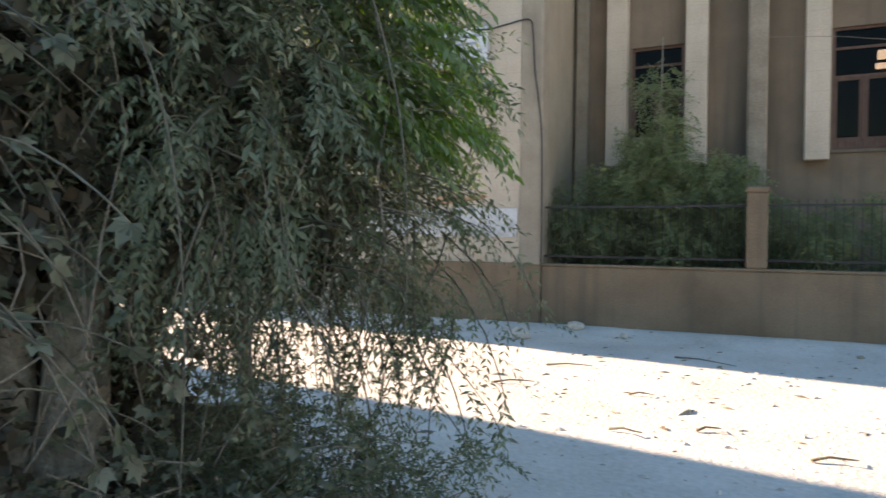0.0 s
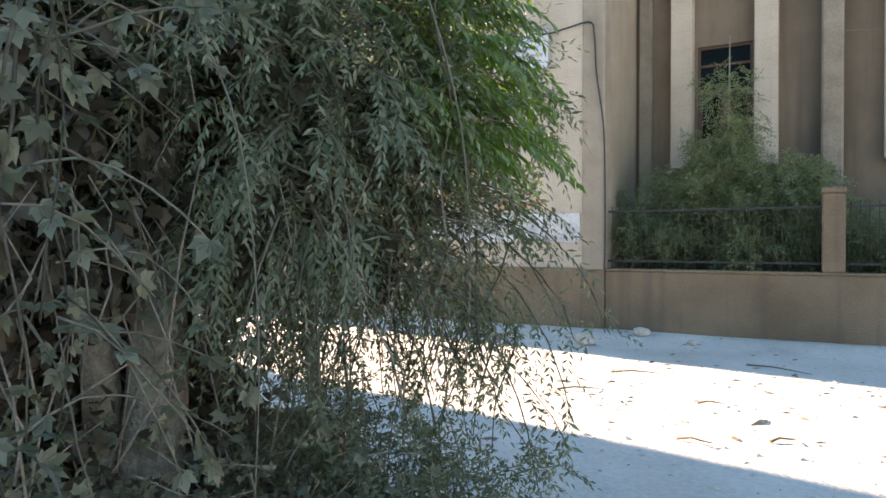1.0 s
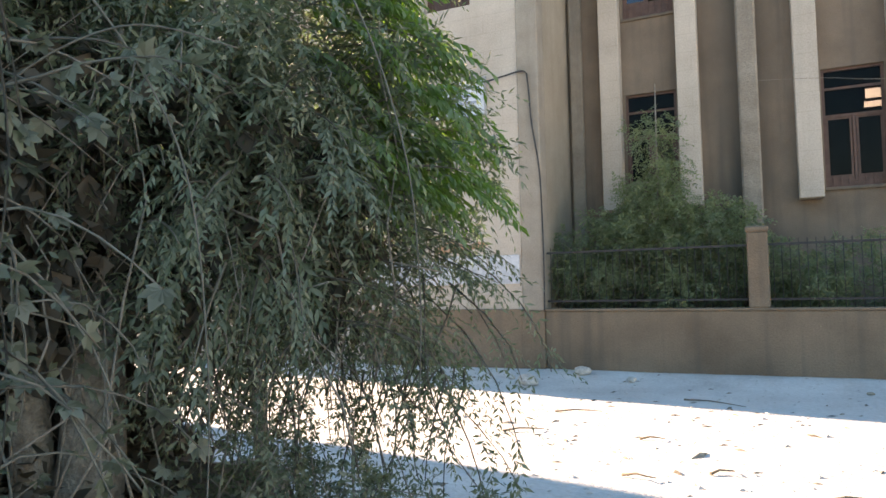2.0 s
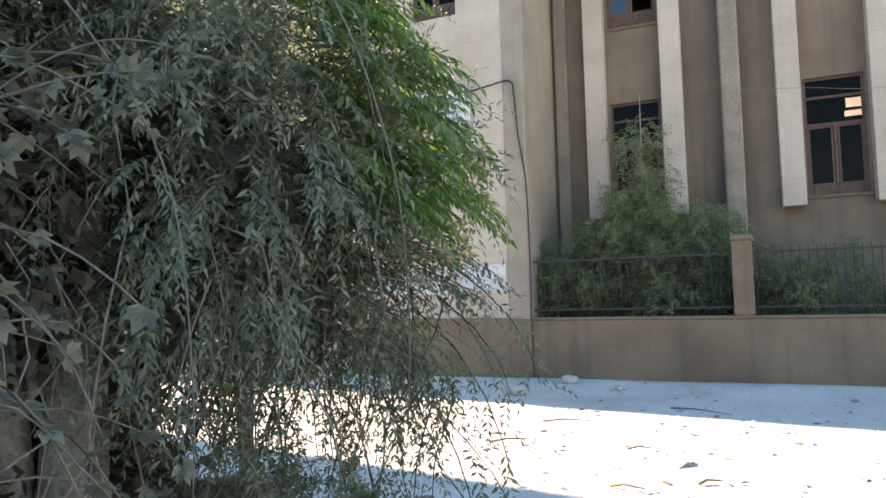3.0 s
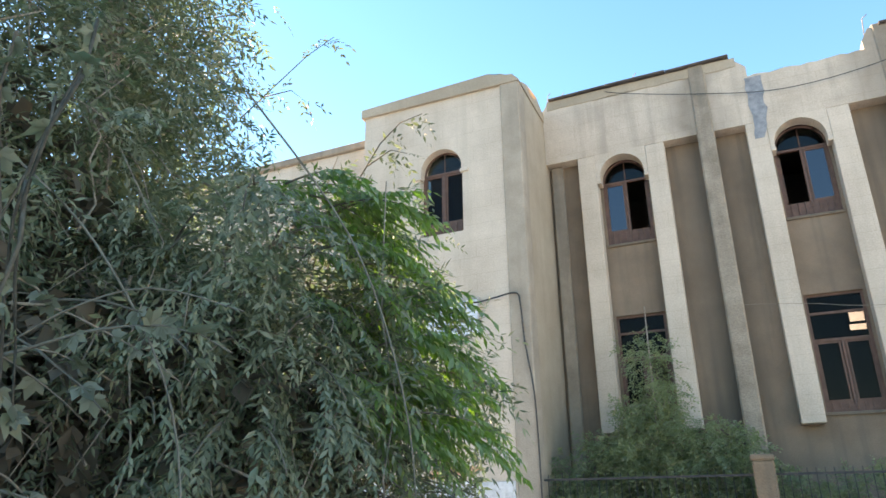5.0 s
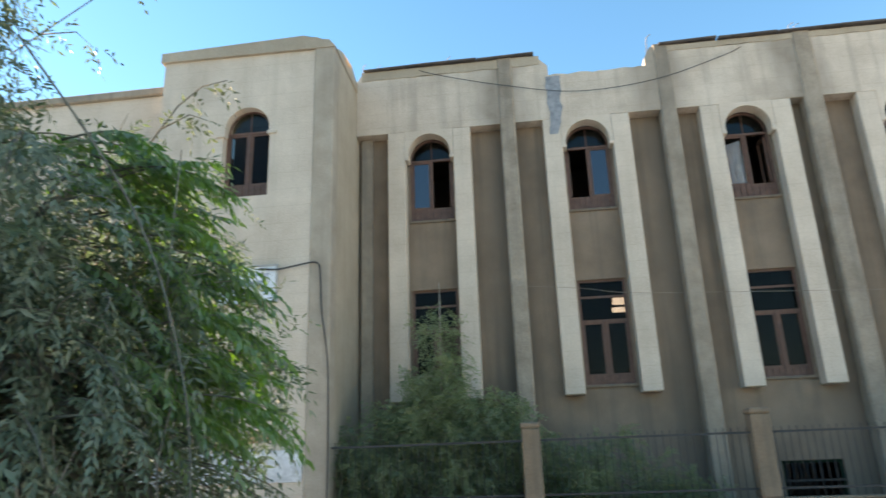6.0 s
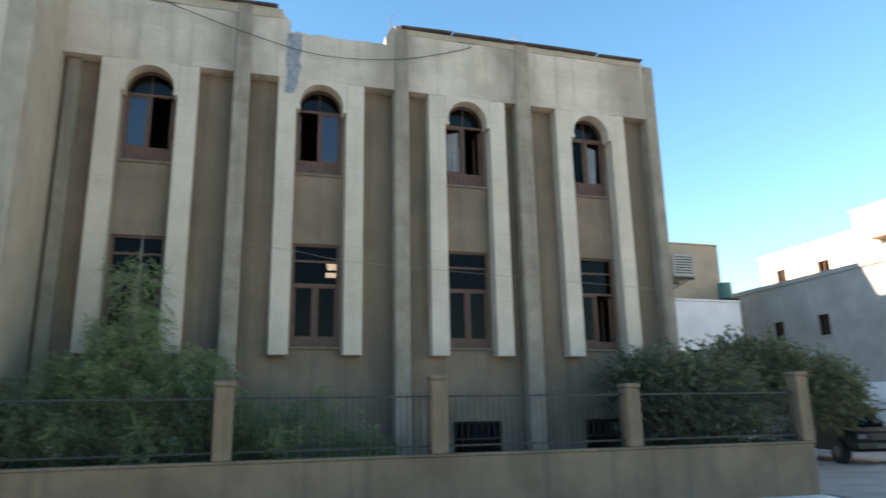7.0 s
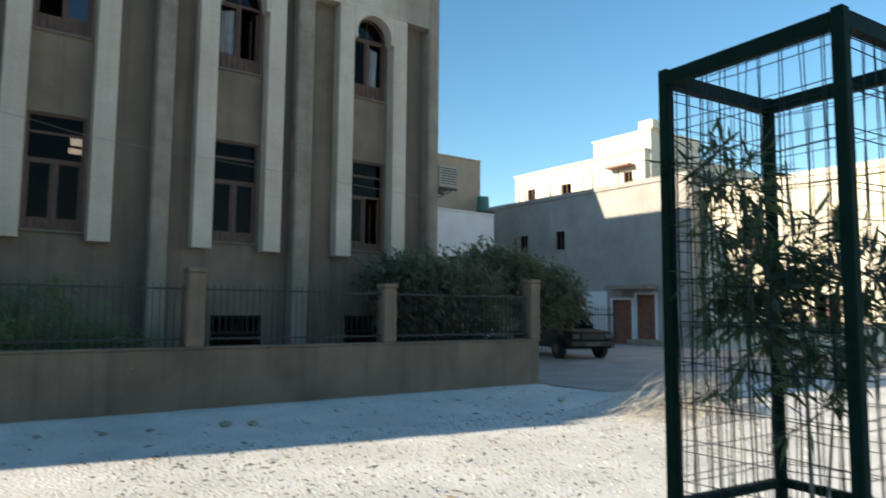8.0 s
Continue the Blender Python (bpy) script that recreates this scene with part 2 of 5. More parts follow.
def tube(bm, pts, r0, r1=None, seg=6):
    """A round bar along points, tapering from r0 to r1."""
    r1 = r0 if r1 is None else r1
    pts = [Vector(p) for p in pts]
    rings = []
    for i, p in enumerate(pts):
        d = (pts[min(i + 1, len(pts) - 1)] - pts[max(i - 1, 0)]).normalized()
        a = d.orthogonal().normalized()
        b = d.cross(a)
        r = r0 + (r1 - r0) * i / (len(pts) - 1)
        rings.append([bm.verts.new(p + (a * math.cos(q) + b * math.sin(q)) * r) for q in (2 * math.pi * k / seg for k in range(seg))])
    for A, B in zip(rings, rings[1:]):
        for k in range(seg):
            f = bm.faces.new((A[k], A[(k + 1) % seg], B[(k + 1) % seg], B[k]))
            f.smooth = True
    bm.faces.new(rings[0][::-1]), bm.faces.new(rings[-1])
    return bm


def slab(outline, y0, y1):
    """An outline in x and z, given anticlockwise as seen from the street, made thick from y0 to y1."""
    bm = bmesh.new()
    a = [bm.verts.new((x, y0, z)) for x, z in outline]
    b = [bm.verts.new((x, y1, z)) for x, z in outline]
    n = len(a)
    bm.faces.new(a), bm.faces.new(b[::-1])
    for i in range(n):
        bm.faces.new((a[(i + 1) % n], a[i], b[i], b[(i + 1) % n]))
    bmesh.ops.triangulate(bm, faces=[f for f in bm.faces if len(f.verts) > 4], ngon_method='EAR_CLIP')
    bmesh.ops.recalc_face_normals(bm, faces=bm.faces)
    return bm


def arch_slab(c, half, arc, spring, low, top, y0, y1):
    """A flat panel with a round-headed opening cut up into it: c is its middle, half its half width."""
    qs = np.linspace(math.pi, 0, 17)
    low_edge = [(c - half, low), (c - arc, low)] + [(c + arc * math.cos(q), spring + arc * math.sin(q)) for q in qs] + [(c + arc, low), (c + half, low)]
    bm = bmesh.new()
    grid = [[bm.verts.new((x, y, z)) for x, z in low_edge] + [bm.verts.new((x, y, top)) for x, z in low_edge] for y in (y0, y1)]
    n = len(low_edge)
    for i in range(n - 1):
        f, b = grid
        if low_edge[i + 1][0] - low_edge[i][0] > 1e-6:
            bm.faces.new((f[i], f[i + 1], f[n + i + 1], f[n + i]))
            bm.faces.new((b[i + 1], b[i], b[n + i], b[n + i + 1]))
            bm.faces.new((f[n + i], f[n + i + 1], b[n + i + 1], b[n + i]))
        bm.faces.new((f[i + 1], f[i], b[i], b[i + 1]))
    bmesh.ops.remove_doubles(bm, verts=bm.verts, dist=1e-5)
    bmesh.ops.recalc_face_normals(bm, faces=bm.faces)
    return bm


def mesh_of(name, bm, mat):
    me = bpy.data.meshes.new(name)
    bm.to_mesh(me)
    bm.free()
    me.materials.append(mat)
    return me


def part(name, bm, mat, parent, label=""):
    ob = new(name, mesh_of(name, bm, mat))
    ob.parent = parent
    return tagged(ob, label) if label else ob


def thing(name, label, category, at=(0, 0, 0), group="", kind=""):
    e = new(name)
    e.empty_display_size = 0.2
    e.location = at
    return tagged(e, label, category, group, kind)


def solid(name, bm, mat, label, category, at=(0, 0, 0), group="", kind=""):
    ob = new(name, mesh_of(name, bm, mat))
    ob.location = at
    return tagged(ob, label, category, group, kind)


# ---- ground ----


def ground_height(x, y):
    """Gently uneven dust, a little higher against the fence wall."""
    near = max(0.0, 1 - ((x * x + y * y) ** 0.5) / 60)
    h = 0.02 * noise.noise(Vector((x * 0.5, y * 0.5, 0))) + 0.012 * noise.noise(Vector((x * 2.1, y * 2.1, 3)))
    bank = 0.09 * math.exp(-((10.35 - y) / 0.5) ** 2) if y < 10.6 and -15 < x < 10.4 else 0
    return h * near + bank


bm = bmesh.new()
xs = sorted(set([-3000, -600, -150, -60, -30] + [round(-20 + 0.22 * i, 3) for i in range(190)] + [25, 30, 40, 60, 150, 600, 3000]))
ys = sorted(set([-3000, -600, -150, -60, -20, -10, -5] + [round(-3 + 0.22 * i, 3) for i in range(72)] + [14, 17, 22, 30, 45, 80, 150, 600, 3000]))
grid = [[bm.verts.new((x, y, ground_height(x, y))) for x in xs] for y in ys]
for r0, r1 in zip(grid, grid[1:]):
    for i in range(len(xs) - 1):
        f = bm.faces.new((r0[i], r0[i + 1], r1[i + 1], r1[i]))
        f.smooth = True
solid("ground", bm, DUST, "pale dusty unpaved street littered with chips and leaves", "ground", kind="structure")

# grey ground sheet, added to darken the side street where it lies in shade
bm = bmesh.new()
rows = []
for x in [10.9 + 0.6 * i for i in range(29)]:
    y0 = 8.7 - 0.10 * (x - 10.9) + 0.25 * noise.noise(Vector((x * 0.8, 4.2, 0)))
    rows.append([bm.verts.new((x, y, ground_height(x, y) + (0.018 if k else -0.02))) for k, y in enumerate([y0, y0 + 0.38] + [y0 + 0.5 + 0.9 * i for i in range(6)] + [16, 22, 30, 45])])
for a, b in zip(rows, rows[1:]):
    for k in range(len(a) - 1):
        bm.faces.new((a[k], b[k], b[k + 1], a[k + 1])).smooth = True
solid("road", bm, ROAD_SHADE, "grey road sheet, darkened for the shaded side street", "road", kind="structure")

# ---- main building ----
P, R = 12.02, 12.30          # front plane of the pale piers; plane of the grey render behind
BAYS = (-1.65, 1.41, 4.36, 7.16)
LEFT, RIGHT = -3.10, 8.72
building = thing("main_building", "two-storey pale stone and grey render building with arched windows", "building", (2.8, 12.0, 0))
BINV = Matrix.Translation((-2.8, -12.0, 0))


def bpart(name, bm, mat, label="", parent=building):
    ob = part(name, bm, mat, parent, label)
    if parent is building:
        ob.matrix_parent_inverse = BINV
    return ob


def wall_with_holes(x0, x1, z0, z1, y0, y1, holes):
    """A wall of blocks round rectangular openings (x0, x1, z0, z1)."""
    bm = bmesh.new()
    cuts = sorted({x0, x1, *[v for h in holes for v in h[:2]]})
    for a, b in zip(cuts, cuts[1:]):
        mid = (a + b) / 2
        z = z0
        for h in sorted((h for h in holes if h[0] < mid < h[1]), key=lambda h: h[2]):
            box(bm, a, b, y0, y1, z, h[2])
            z = h[3]
        box(bm, a, b, y0, y1, z, z1)
    bmesh.ops.remove_doubles(bm, verts=bm.verts, dist=0.0005)
    return bm


HW = 0.43                      # half a window's width
holes = []
for c in BAYS:
    holes += [(c - HW, c + HW, 2.84, 4.74), (c - HW, c + HW, 6.12, 7.95)]
holes += [(4.0, 4.96, 0.85, 1.48), (6.72, 7.5, 0.85, 1.48)]
bpart("wall", wall_with_holes(LEFT, RIGHT, 0, 8.80, R, R + 0.25, holes), RENDER, "grey brown rendered wall with vertical water stains")


def jag(x, amp):
    return amp * (noise.noise(Vector((x * 3.1, 5.2, 0))) + 0.5 * noise.noise(Vector((x * 9.3, 1.2, 0))))


# parapet band in three lengths: two whole ones with a broken gap between
def band(x0, x1, top, amp, left_slope=0.0, right_slope=0.0):
    n = max(3, int((x1 - x0) / 0.12))
    upper = []
    for i in range(n + 1):
        x = x0 + (x1 - x0) * i / n
        z = top + jag(x, amp)
        if left_slope and x - x0 < left_slope:
            z -= 0.22 * (1 - (x - x0) / left_slope)
        if right_slope and x1 - x < right_slope:
            z -= 0.25 * (1 - (x1 - x) / right_slope)
        upper.append((x, z))
    return slab([(x0, 7.92), (x1, 7.92)] + upper[::-1], P, R)


for x0, x1, top, amp, ls, rs in ((LEFT, 0.78, 9.36, 0.02, 0.15, 0.25), (0.78, 2.66, 8.90, 0.075, 0, 0.0), (2.66, 8.72, 9.30, 0.016, 0.12, 0.16)):
    bpart("parapet", band(x0, x1, top, amp, ls, rs), STAINED, "pale painted parapet, broken away along one stretch")
for x0, x1, z in ((LEFT + 0.15, 0.55, 9.355), (2.95, 8.58, 9.30)):
    # felt laid in lengths that have slipped and curled a little
    cr = np.random.default_rng(int(x0 * 10) + 40)
    n = max(2, round((x1 - x0) / 1.1))
    for k in range(n):
        a, b = x0 + (x1 - x0) * k / n, x0 + (x1 - x0) * (k + 1) / n - cr.uniform(0.0, 0.03)
        bm = boxes((a, b, P - 0.05 - cr.uniform(0, 0.05), R + 0.3, z, z + 0.05), bevel=0.012)
        tilt, lift = cr.normal(0, 0.012), cr.uniform(0, 0.015)
        for v in bm.verts:
            v.co.z += lift + tilt * (v.co.x - (a + b) / 2) + 0.012 * noise.noise(v.co * 2.3)
        bpart("coping", bm, COPING, "dark felt coping")

for x0, x1, z0, z1 in ((LEFT + 0.1, 0.62, 9.15, 9.345), (2.98, 8.5, 9.17, 9.29)):
    n = int((x1 - x0) / 0.14)
    upper = [(x0 + (x1 - x0) * k / n, z1 + jag(k * 0.31, 0.008)) for k in range(n + 1)]
    lower = [(x0 + (x1 - x0) * k / n, z0 + jag(k * 0.53 + 7, 0.03)) for k in range(n + 1)]
    bpart("parapet_edge", slab(lower + upper[::-1], P - 0.014, P - 0.001), TAN, "worn brown strip under the felt coping")

# pale piers and arched heads in front of each window bay
ARC = 0.41
for c in BAYS:
    for s in (-1, 1):
        a, b = sorted((c + s * 0.475, c + s * 0.82))
        bpart("pilaster", boxes((a, b, P, R, 2.67, 7.92), bevel=0.012), CREAM, "pale stone pier ending above the ground")
    bpart("arch_head", arch_slab(c, 0.475, ARC, 7.44, 7.36, 7.92, P + 0.002, R - 0.002), CREAM)
    for s in (-1, 1):
        a, b = sorted((c + s * 0.40, c + s * 0.48))
        bpart("impost", boxes((a, b, P - 0.012, R - 0.05, 7.30, 7.36), bevel=0.008), CREAM)

# rain-worn ribs from the ground to over the parapet
for x, w in ((-0.08, 0.30), (2.98, 0.30), (5.60, 0.34)):
    bpart("rib", boxes((x - w / 2, x + w / 2, P - 0.03 if x != 2.98 else P - 0.02, R, 0, 9.42 if x < 2 else 9.36), bevel=0.03), RIB, "weathered concrete rib streaked with rain")
bpart("corner_rib", boxes((8.56, 8.84, P - 0.03, R + 0.3, 0, 9.22), bevel=0.04), RIB)
bpart("inner_rib", boxes((LEFT + 0.05, LEFT + 0.28, R - 0.1, R, 0, 7.92), bevel=0.02), RIB)

# side, back, floors and unseen rooms; their shade is partly in the dark plaster
bpart("side_wall", boxes((RIGHT - 0.25, RIGHT, R + 0.25, 20, 0, 9.0)), RENDER)
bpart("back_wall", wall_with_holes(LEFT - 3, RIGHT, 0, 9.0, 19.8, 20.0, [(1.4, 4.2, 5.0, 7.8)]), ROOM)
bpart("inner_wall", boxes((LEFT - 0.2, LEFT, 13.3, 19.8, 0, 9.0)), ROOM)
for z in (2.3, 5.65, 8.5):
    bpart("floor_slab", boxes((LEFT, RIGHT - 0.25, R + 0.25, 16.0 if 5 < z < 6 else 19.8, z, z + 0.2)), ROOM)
# openings added so that daylight shows as a bright patch in one window
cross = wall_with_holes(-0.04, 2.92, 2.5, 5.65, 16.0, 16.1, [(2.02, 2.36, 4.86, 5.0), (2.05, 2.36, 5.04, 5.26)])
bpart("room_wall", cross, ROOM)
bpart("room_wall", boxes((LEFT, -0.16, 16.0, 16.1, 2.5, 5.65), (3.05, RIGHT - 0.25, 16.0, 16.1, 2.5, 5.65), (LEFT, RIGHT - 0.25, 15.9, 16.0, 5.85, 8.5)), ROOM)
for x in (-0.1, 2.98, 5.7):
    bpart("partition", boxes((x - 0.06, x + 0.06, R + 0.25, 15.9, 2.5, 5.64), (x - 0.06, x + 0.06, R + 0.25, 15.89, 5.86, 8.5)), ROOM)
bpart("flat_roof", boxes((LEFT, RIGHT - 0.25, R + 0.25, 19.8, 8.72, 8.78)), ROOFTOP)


def window(c, z0, z1, arched, y, name, open_side=0, blue=(), curtain=0):
    """A wooden casement with transom; the arched kind has a round-headed light."""
    w = thing(name, "red-brown wooden %s window, glass partly missing" % ("arched" if arched else "square"), "window", (c, y, z0), kind="structure")
    f, d = 0.042, 0.07
    H = z1 - z0
    tz = H - 0.43 if arched else H - 0.74
    bm = boxes((-HW, -HW + f, 0, d, 0, H if not arched else tz + 0.02), (HW - f, HW, 0, d, 0, H if not arched else tz + 0.02),
               (-HW + f, HW - f, 0.003, d - 0.003, 0, f), (-HW + f, HW - f, 0.003, d - 0.003, tz - f, tz), (-f / 2, f / 2, 0.004, d - 0.004, f, tz - f))
    if arched:
        tube(bm, [(HW * 0.97 * math.cos(q), d / 2, tz + 0.43 * math.sin(q)) for q in np.linspace(0, math.pi, 15)], 0.034, seg=4)
    else:
        box(bm, -HW + f, HW - f, 0.003, d - 0.003, H - f, H)
        box(bm, -HW + f, HW - f, 0.01, d - 0.01, H - 0.34, H - 0.30)
    part("window_frame", bm, WOOD, w)
    base = 0.27 if arched else 0.16
    rails = boxes((-HW + f, HW - f, 0.015, 0.045, f, base))
    part("lower_panel", rails, WOOD, w, "dark red slatted lower panel")
    for k in range(7):
        x = -HW + 0.11 + k * 0.11
        part("slat", boxes((x - 0.012, x + 0.012, -0.005, 0.015, f, base), bevel=0.003), WOOD, w)
    for s in (-1, 1):
        a, b = sorted((s * 0.03, s * (HW - f)))
        if s == open_side:
            leaf = boxes((0, 0.04, 0, 0.38, base, base + 0.05), (0, 0.04, 0, 0.38, tz - f - 0.05, tz - f), (0, 0.04, 0, 0.05, base, tz - f), (0, 0.04, 0.33, 0.38, base, tz - f))
            ob = part("open_casement", leaf, WOOD, w, "casement swung inwards")
            ob.location = (s * (HW - f) - (0.04 if s > 0 else 0), d, 0)
            continue
        part("sash", boxes((a, b, 0.02, 0.055, base, base + 0.035), (a, b, 0.02, 0.055, tz - f - 0.035, tz - f), (a, a + 0.032, 0.02, 0.055, base + 0.035, tz - f - 0.035), (b - 0.032, b, 0.02, 0.055, base + 0.035, tz - f - 0.035)), WOOD, w)
        if s == curtain:
            continue
        part("pane", boxes((a + 0.032, b - 0.032, 0.035, 0.04, base + 0.035, tz - f - 0.035)), SKYGLASS if s in blue else GLASS, w).visible_shadow = False
    if arched:
        fan = [(0.36 * math.cos(q), tz + 0.385 * math.sin(q)) for q in np.linspace(0, math.pi, 13)]
        part("fanlight", slab(fan, 0.03, 0.036), FANGLASS, w).visible_shadow = False
        part("glazing_bar", tube(bmesh.new(), [(0, 0.035, tz), (0, 0.035, tz + 0.4)], 0.014, seg=4), WOOD, w)
    else:
        part("transom_pane", boxes((-HW + f, HW - f, 0.03, 0.036, tz, H - 0.34)), GLASS, w).visible_shadow = False
        part("transom_pane", boxes((-HW + f, HW - f, 0.03, 0.036, H - 0.30, H - f)), GLASS, w).visible_shadow = False
    if curtain:
        bm = bmesh.new()
        n = 24
        row = [(-0.05 + curtain * 0.02 + 0.33 * i / n * curtain, 0.09 + 0.02 * math.sin(i * 1.7)) for i in range(n + 1)]
        top = [bm.verts.new((x, y, tz - 0.1 - 0.1 * (i / n))) for i, (x, y) in enumerate(row)]
        low = [bm.verts.new((x * 0.9, y, 0.25 + 0.1 * math.sin(i * 0.9))) for i, (x, y) in enumerate(row)]
        for i in range(n):
            bm.faces.new((low[i], low[i + 1], top[i + 1], top[i]))
        bmesh.ops.solidify(bm, geom=bm.faces[:], thickness=0.006)
        part("curtain", bm, CURTAIN, w, "torn grey curtain")
    part("window_sill", boxes((-HW - 0.02, HW + 0.02, -0.09, 0.02, -0.05, 0.0), bevel=0.008), RENDER, w)
    return w


UP = ((1, (-1,), 0), (-1, (1,), 0), (1, (), -1), (0, (), 1))
for i, c in enumerate(BAYS):
    window(c, 6.12, 7.86, True, R + 0.05, "window_%d" % (i + 1), *UP[i])
    window(c, 2.84, 4.74, False, R + 0.05, "window_%d" % (i + 5), (1, 0, 0, 1)[i])
for i, (a, b) in enumerate(((4.0, 4.96), (6.72, 7.5))):
    w = thing("window_%d" % (i + 10), "dark barred basement window behind the fence", "window", (a, R, 0.85), kind="structure")
    n = int((b - a) / 0.11)
    for k in range(n):
        part("window_bar", tube(bmesh.new(), [(0.06 + k * 0.11, 0.03, 0), (0.06 + k * 0.11, 0.03, 0.63)], 0.009, seg=5), IRON, w)
    part("crossbar", boxes((0, b - a, 0.02, 0.04, 0.3, 0.33)), IRON, w)
    part("window_frame", boxes((0, 0.05, 0.06, 0.1, 0, 0.63), (b - a - 0.05, b - a, 0.06, 0.1, 0, 0.63), (0.05, b - a - 0.05, 0.06, 0.1, 0.58, 0.63), (0.05, b - a - 0.05, 0.06, 0.1, 0, 0.05)), GREEN_STEEL, w)

# soot run and drip under the broken parapet
bm = bmesh.new()
lo = [0.72 + 0.05 * noise.noise(Vector((k * 0.8, 0.3, 0))) for k in range(12)]
hi = [1.0 + 0.05 * noise.noise(Vector((k * 0.9, 9.3, 0))) - 0.12 * (k / 11) ** 3 for k in range(12)]
rows = [(bm.verts.new((lo[k], P - 0.004, 8.86 - 0.115 * k)), bm.verts.new((hi[k], P - 0.004, 8.86 - 0.115 * k))) for k in range(12)]
for (a, b), (c, d) in zip(rows, rows[1:]):
    bm.faces.new((a, c, d, b))
bmesh.ops.recalc_face_normals(bm, faces=bm.faces[:])
bmesh.ops.solidify(bm, geom=bm.faces[:], thickness=0.002)
bpart("soot_run", bm, SOOT, "bluish soot run down from the broken parapet")

# ---- projecting wing ----
WY = 10.40
wing = thing("building_wing", "cream projecting wing with one tall arched window", "building", (-5.0, 10.4, 0))
WINV = Matrix.Translation((5.0, -10.4, 0))


def wpart(name, bm, mat, label=""):
    ob = part(name, bm, mat, wing, label)
    ob.matrix_parent_inverse = WINV
    return ob


WX0, WX1, WS = -6.36, -3.10, -3.46
wc = -4.69
wpart("wall", wall_with_holes(WX0, WS, 0, 9.0, WY, WY + 0.3, [(wc - HW, wc + HW, 6.12, 7.95)]), CREAM, "cream painted wall")
wpart("arch_head", arch_slab(wc, HW, ARC, 7.44, 7.36, 7.95, WY + 0.003, WY + 0.22), CREAM)
for s in (-1, 1):
    a, b = sorted((wc + s * 0.39, wc + s * 0.56))
    wpart("impost", boxes((a, b, WY - 0.035, WY + 0.1, 7.28, 7.35), bevel=0.008), CREAM)
wpart("corner_strip", boxes((WS, WX1, WY - 0.04, WY + 0.3, 0.99, 8.95), bevel=0.02), CEMENT, "rough grey cement corner strip")
wpart("side_wall", boxes((WX1 - 0.25, WX1 - 0.004, WY + 0.3, R, 0, 8.98)), TAN, "tan rendered return wall")
wpart("left_wall", boxes((WX0, WX0 + 0.25, WY + 0.3, R, 0, 8.98)), CREAM)
top = [(WX1 + 0.02, 8.92)] + [(WX1 - 0.1 - 0.12 * k, 9.02 + 0.05 * k + jag(k * 0.7, 0.09)) for k in range(5)] + [(WX0 - 0.06, 9.12), (WX0 - 0.06, 8.96)]
# tan instead of cream puts the top band's shadow into the colour
wpart("parapet", slab([(WX0 - 0.06, 8.93), (WX1 + 0.02, 8.90)] + top[:-1], WY - 0.06, WY + 0.25), TAN, "thin coping slab, chipped at the corner, shadow toned tan")
wpart("side_parapet", slab([(0, 8.9), (1.75, 8.9), (1.75, 9.14), (1.3, 9.1), (1.0, 9.22), (0.7, 9.0), (0.35, 9.12), (0, 8.98)], -0.1, 0.12), TAN).matrix_local = Matrix.Translation((1.82, 0.15, 0)) @ Matrix.Rotation(radians(90), 4, "Z")
wpart("flat_roof", boxes((WX0, WX1 - 0.3, WY + 0.3, 20, 8.9, 8.98)), ROOFTOP)
window(wc, 6.12, 7.86, True, WY + 0.16, "window_9", 0)
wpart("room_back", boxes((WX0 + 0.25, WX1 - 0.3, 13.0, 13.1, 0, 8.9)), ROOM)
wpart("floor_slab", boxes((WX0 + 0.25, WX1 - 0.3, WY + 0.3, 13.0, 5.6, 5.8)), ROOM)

# marble dado, paint smear and sign on the wing
for k in range(5):
    x0 = -6.3 + k * 0.565
    ob = wpart("dado_slab", boxes((x0, x0 + 0.545, WY - 0.025, WY - 0.002, 1.42 + 0.01 * (k % 2), 1.90 - 0.015 * (k % 3)), bevel=0.006), MARBLE, "pale worn marble slab")
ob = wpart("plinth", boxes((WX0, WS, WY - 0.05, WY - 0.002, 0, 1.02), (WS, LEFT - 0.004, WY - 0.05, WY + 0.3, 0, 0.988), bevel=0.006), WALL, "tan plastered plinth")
out = [(-4.95, 1.95), (-4.5, 1.98), (-4.15, 2.02), (-3.98, 2.08), (-4.2, 2.13), (-4.4, 2.07), (-4.7, 2.16), (-4.95, 2.05)]
wpart("paint_smear", slab(out, WY - 0.006, WY - 0.001), RUST, "orange red paint smear")
sign = thing("sign_board", "pale blue framed sign board on the cream wall", "sign", (-4.5, WY, 4.2))
part("board", boxes((-0.48, 0.48, -0.035, -0.002, 0.02, 0.62), bevel=0.004), SIGN, sign)
part("sign_frame", boxes((-0.51, -0.48, -0.05, -0.002, 0, 0.65), (0.48, 0.51, -0.05, -0.002, 0, 0.65), (-0.48, 0.48, -0.05, -0.002, 0.62, 0.65), (-0.48, 0.48, -0.05, -0.002, 0, 0.02)), PIPE, sign)
for k, (w, z) in enumerate(((0.36, 0.46), (0.30, 0.34), (0.38, 0.22), (0.24, 0.11))):
    part("text_bar", boxes((-w, w, -0.039, -0.0352, z, z + 0.045)), SIGN_INK, sign)

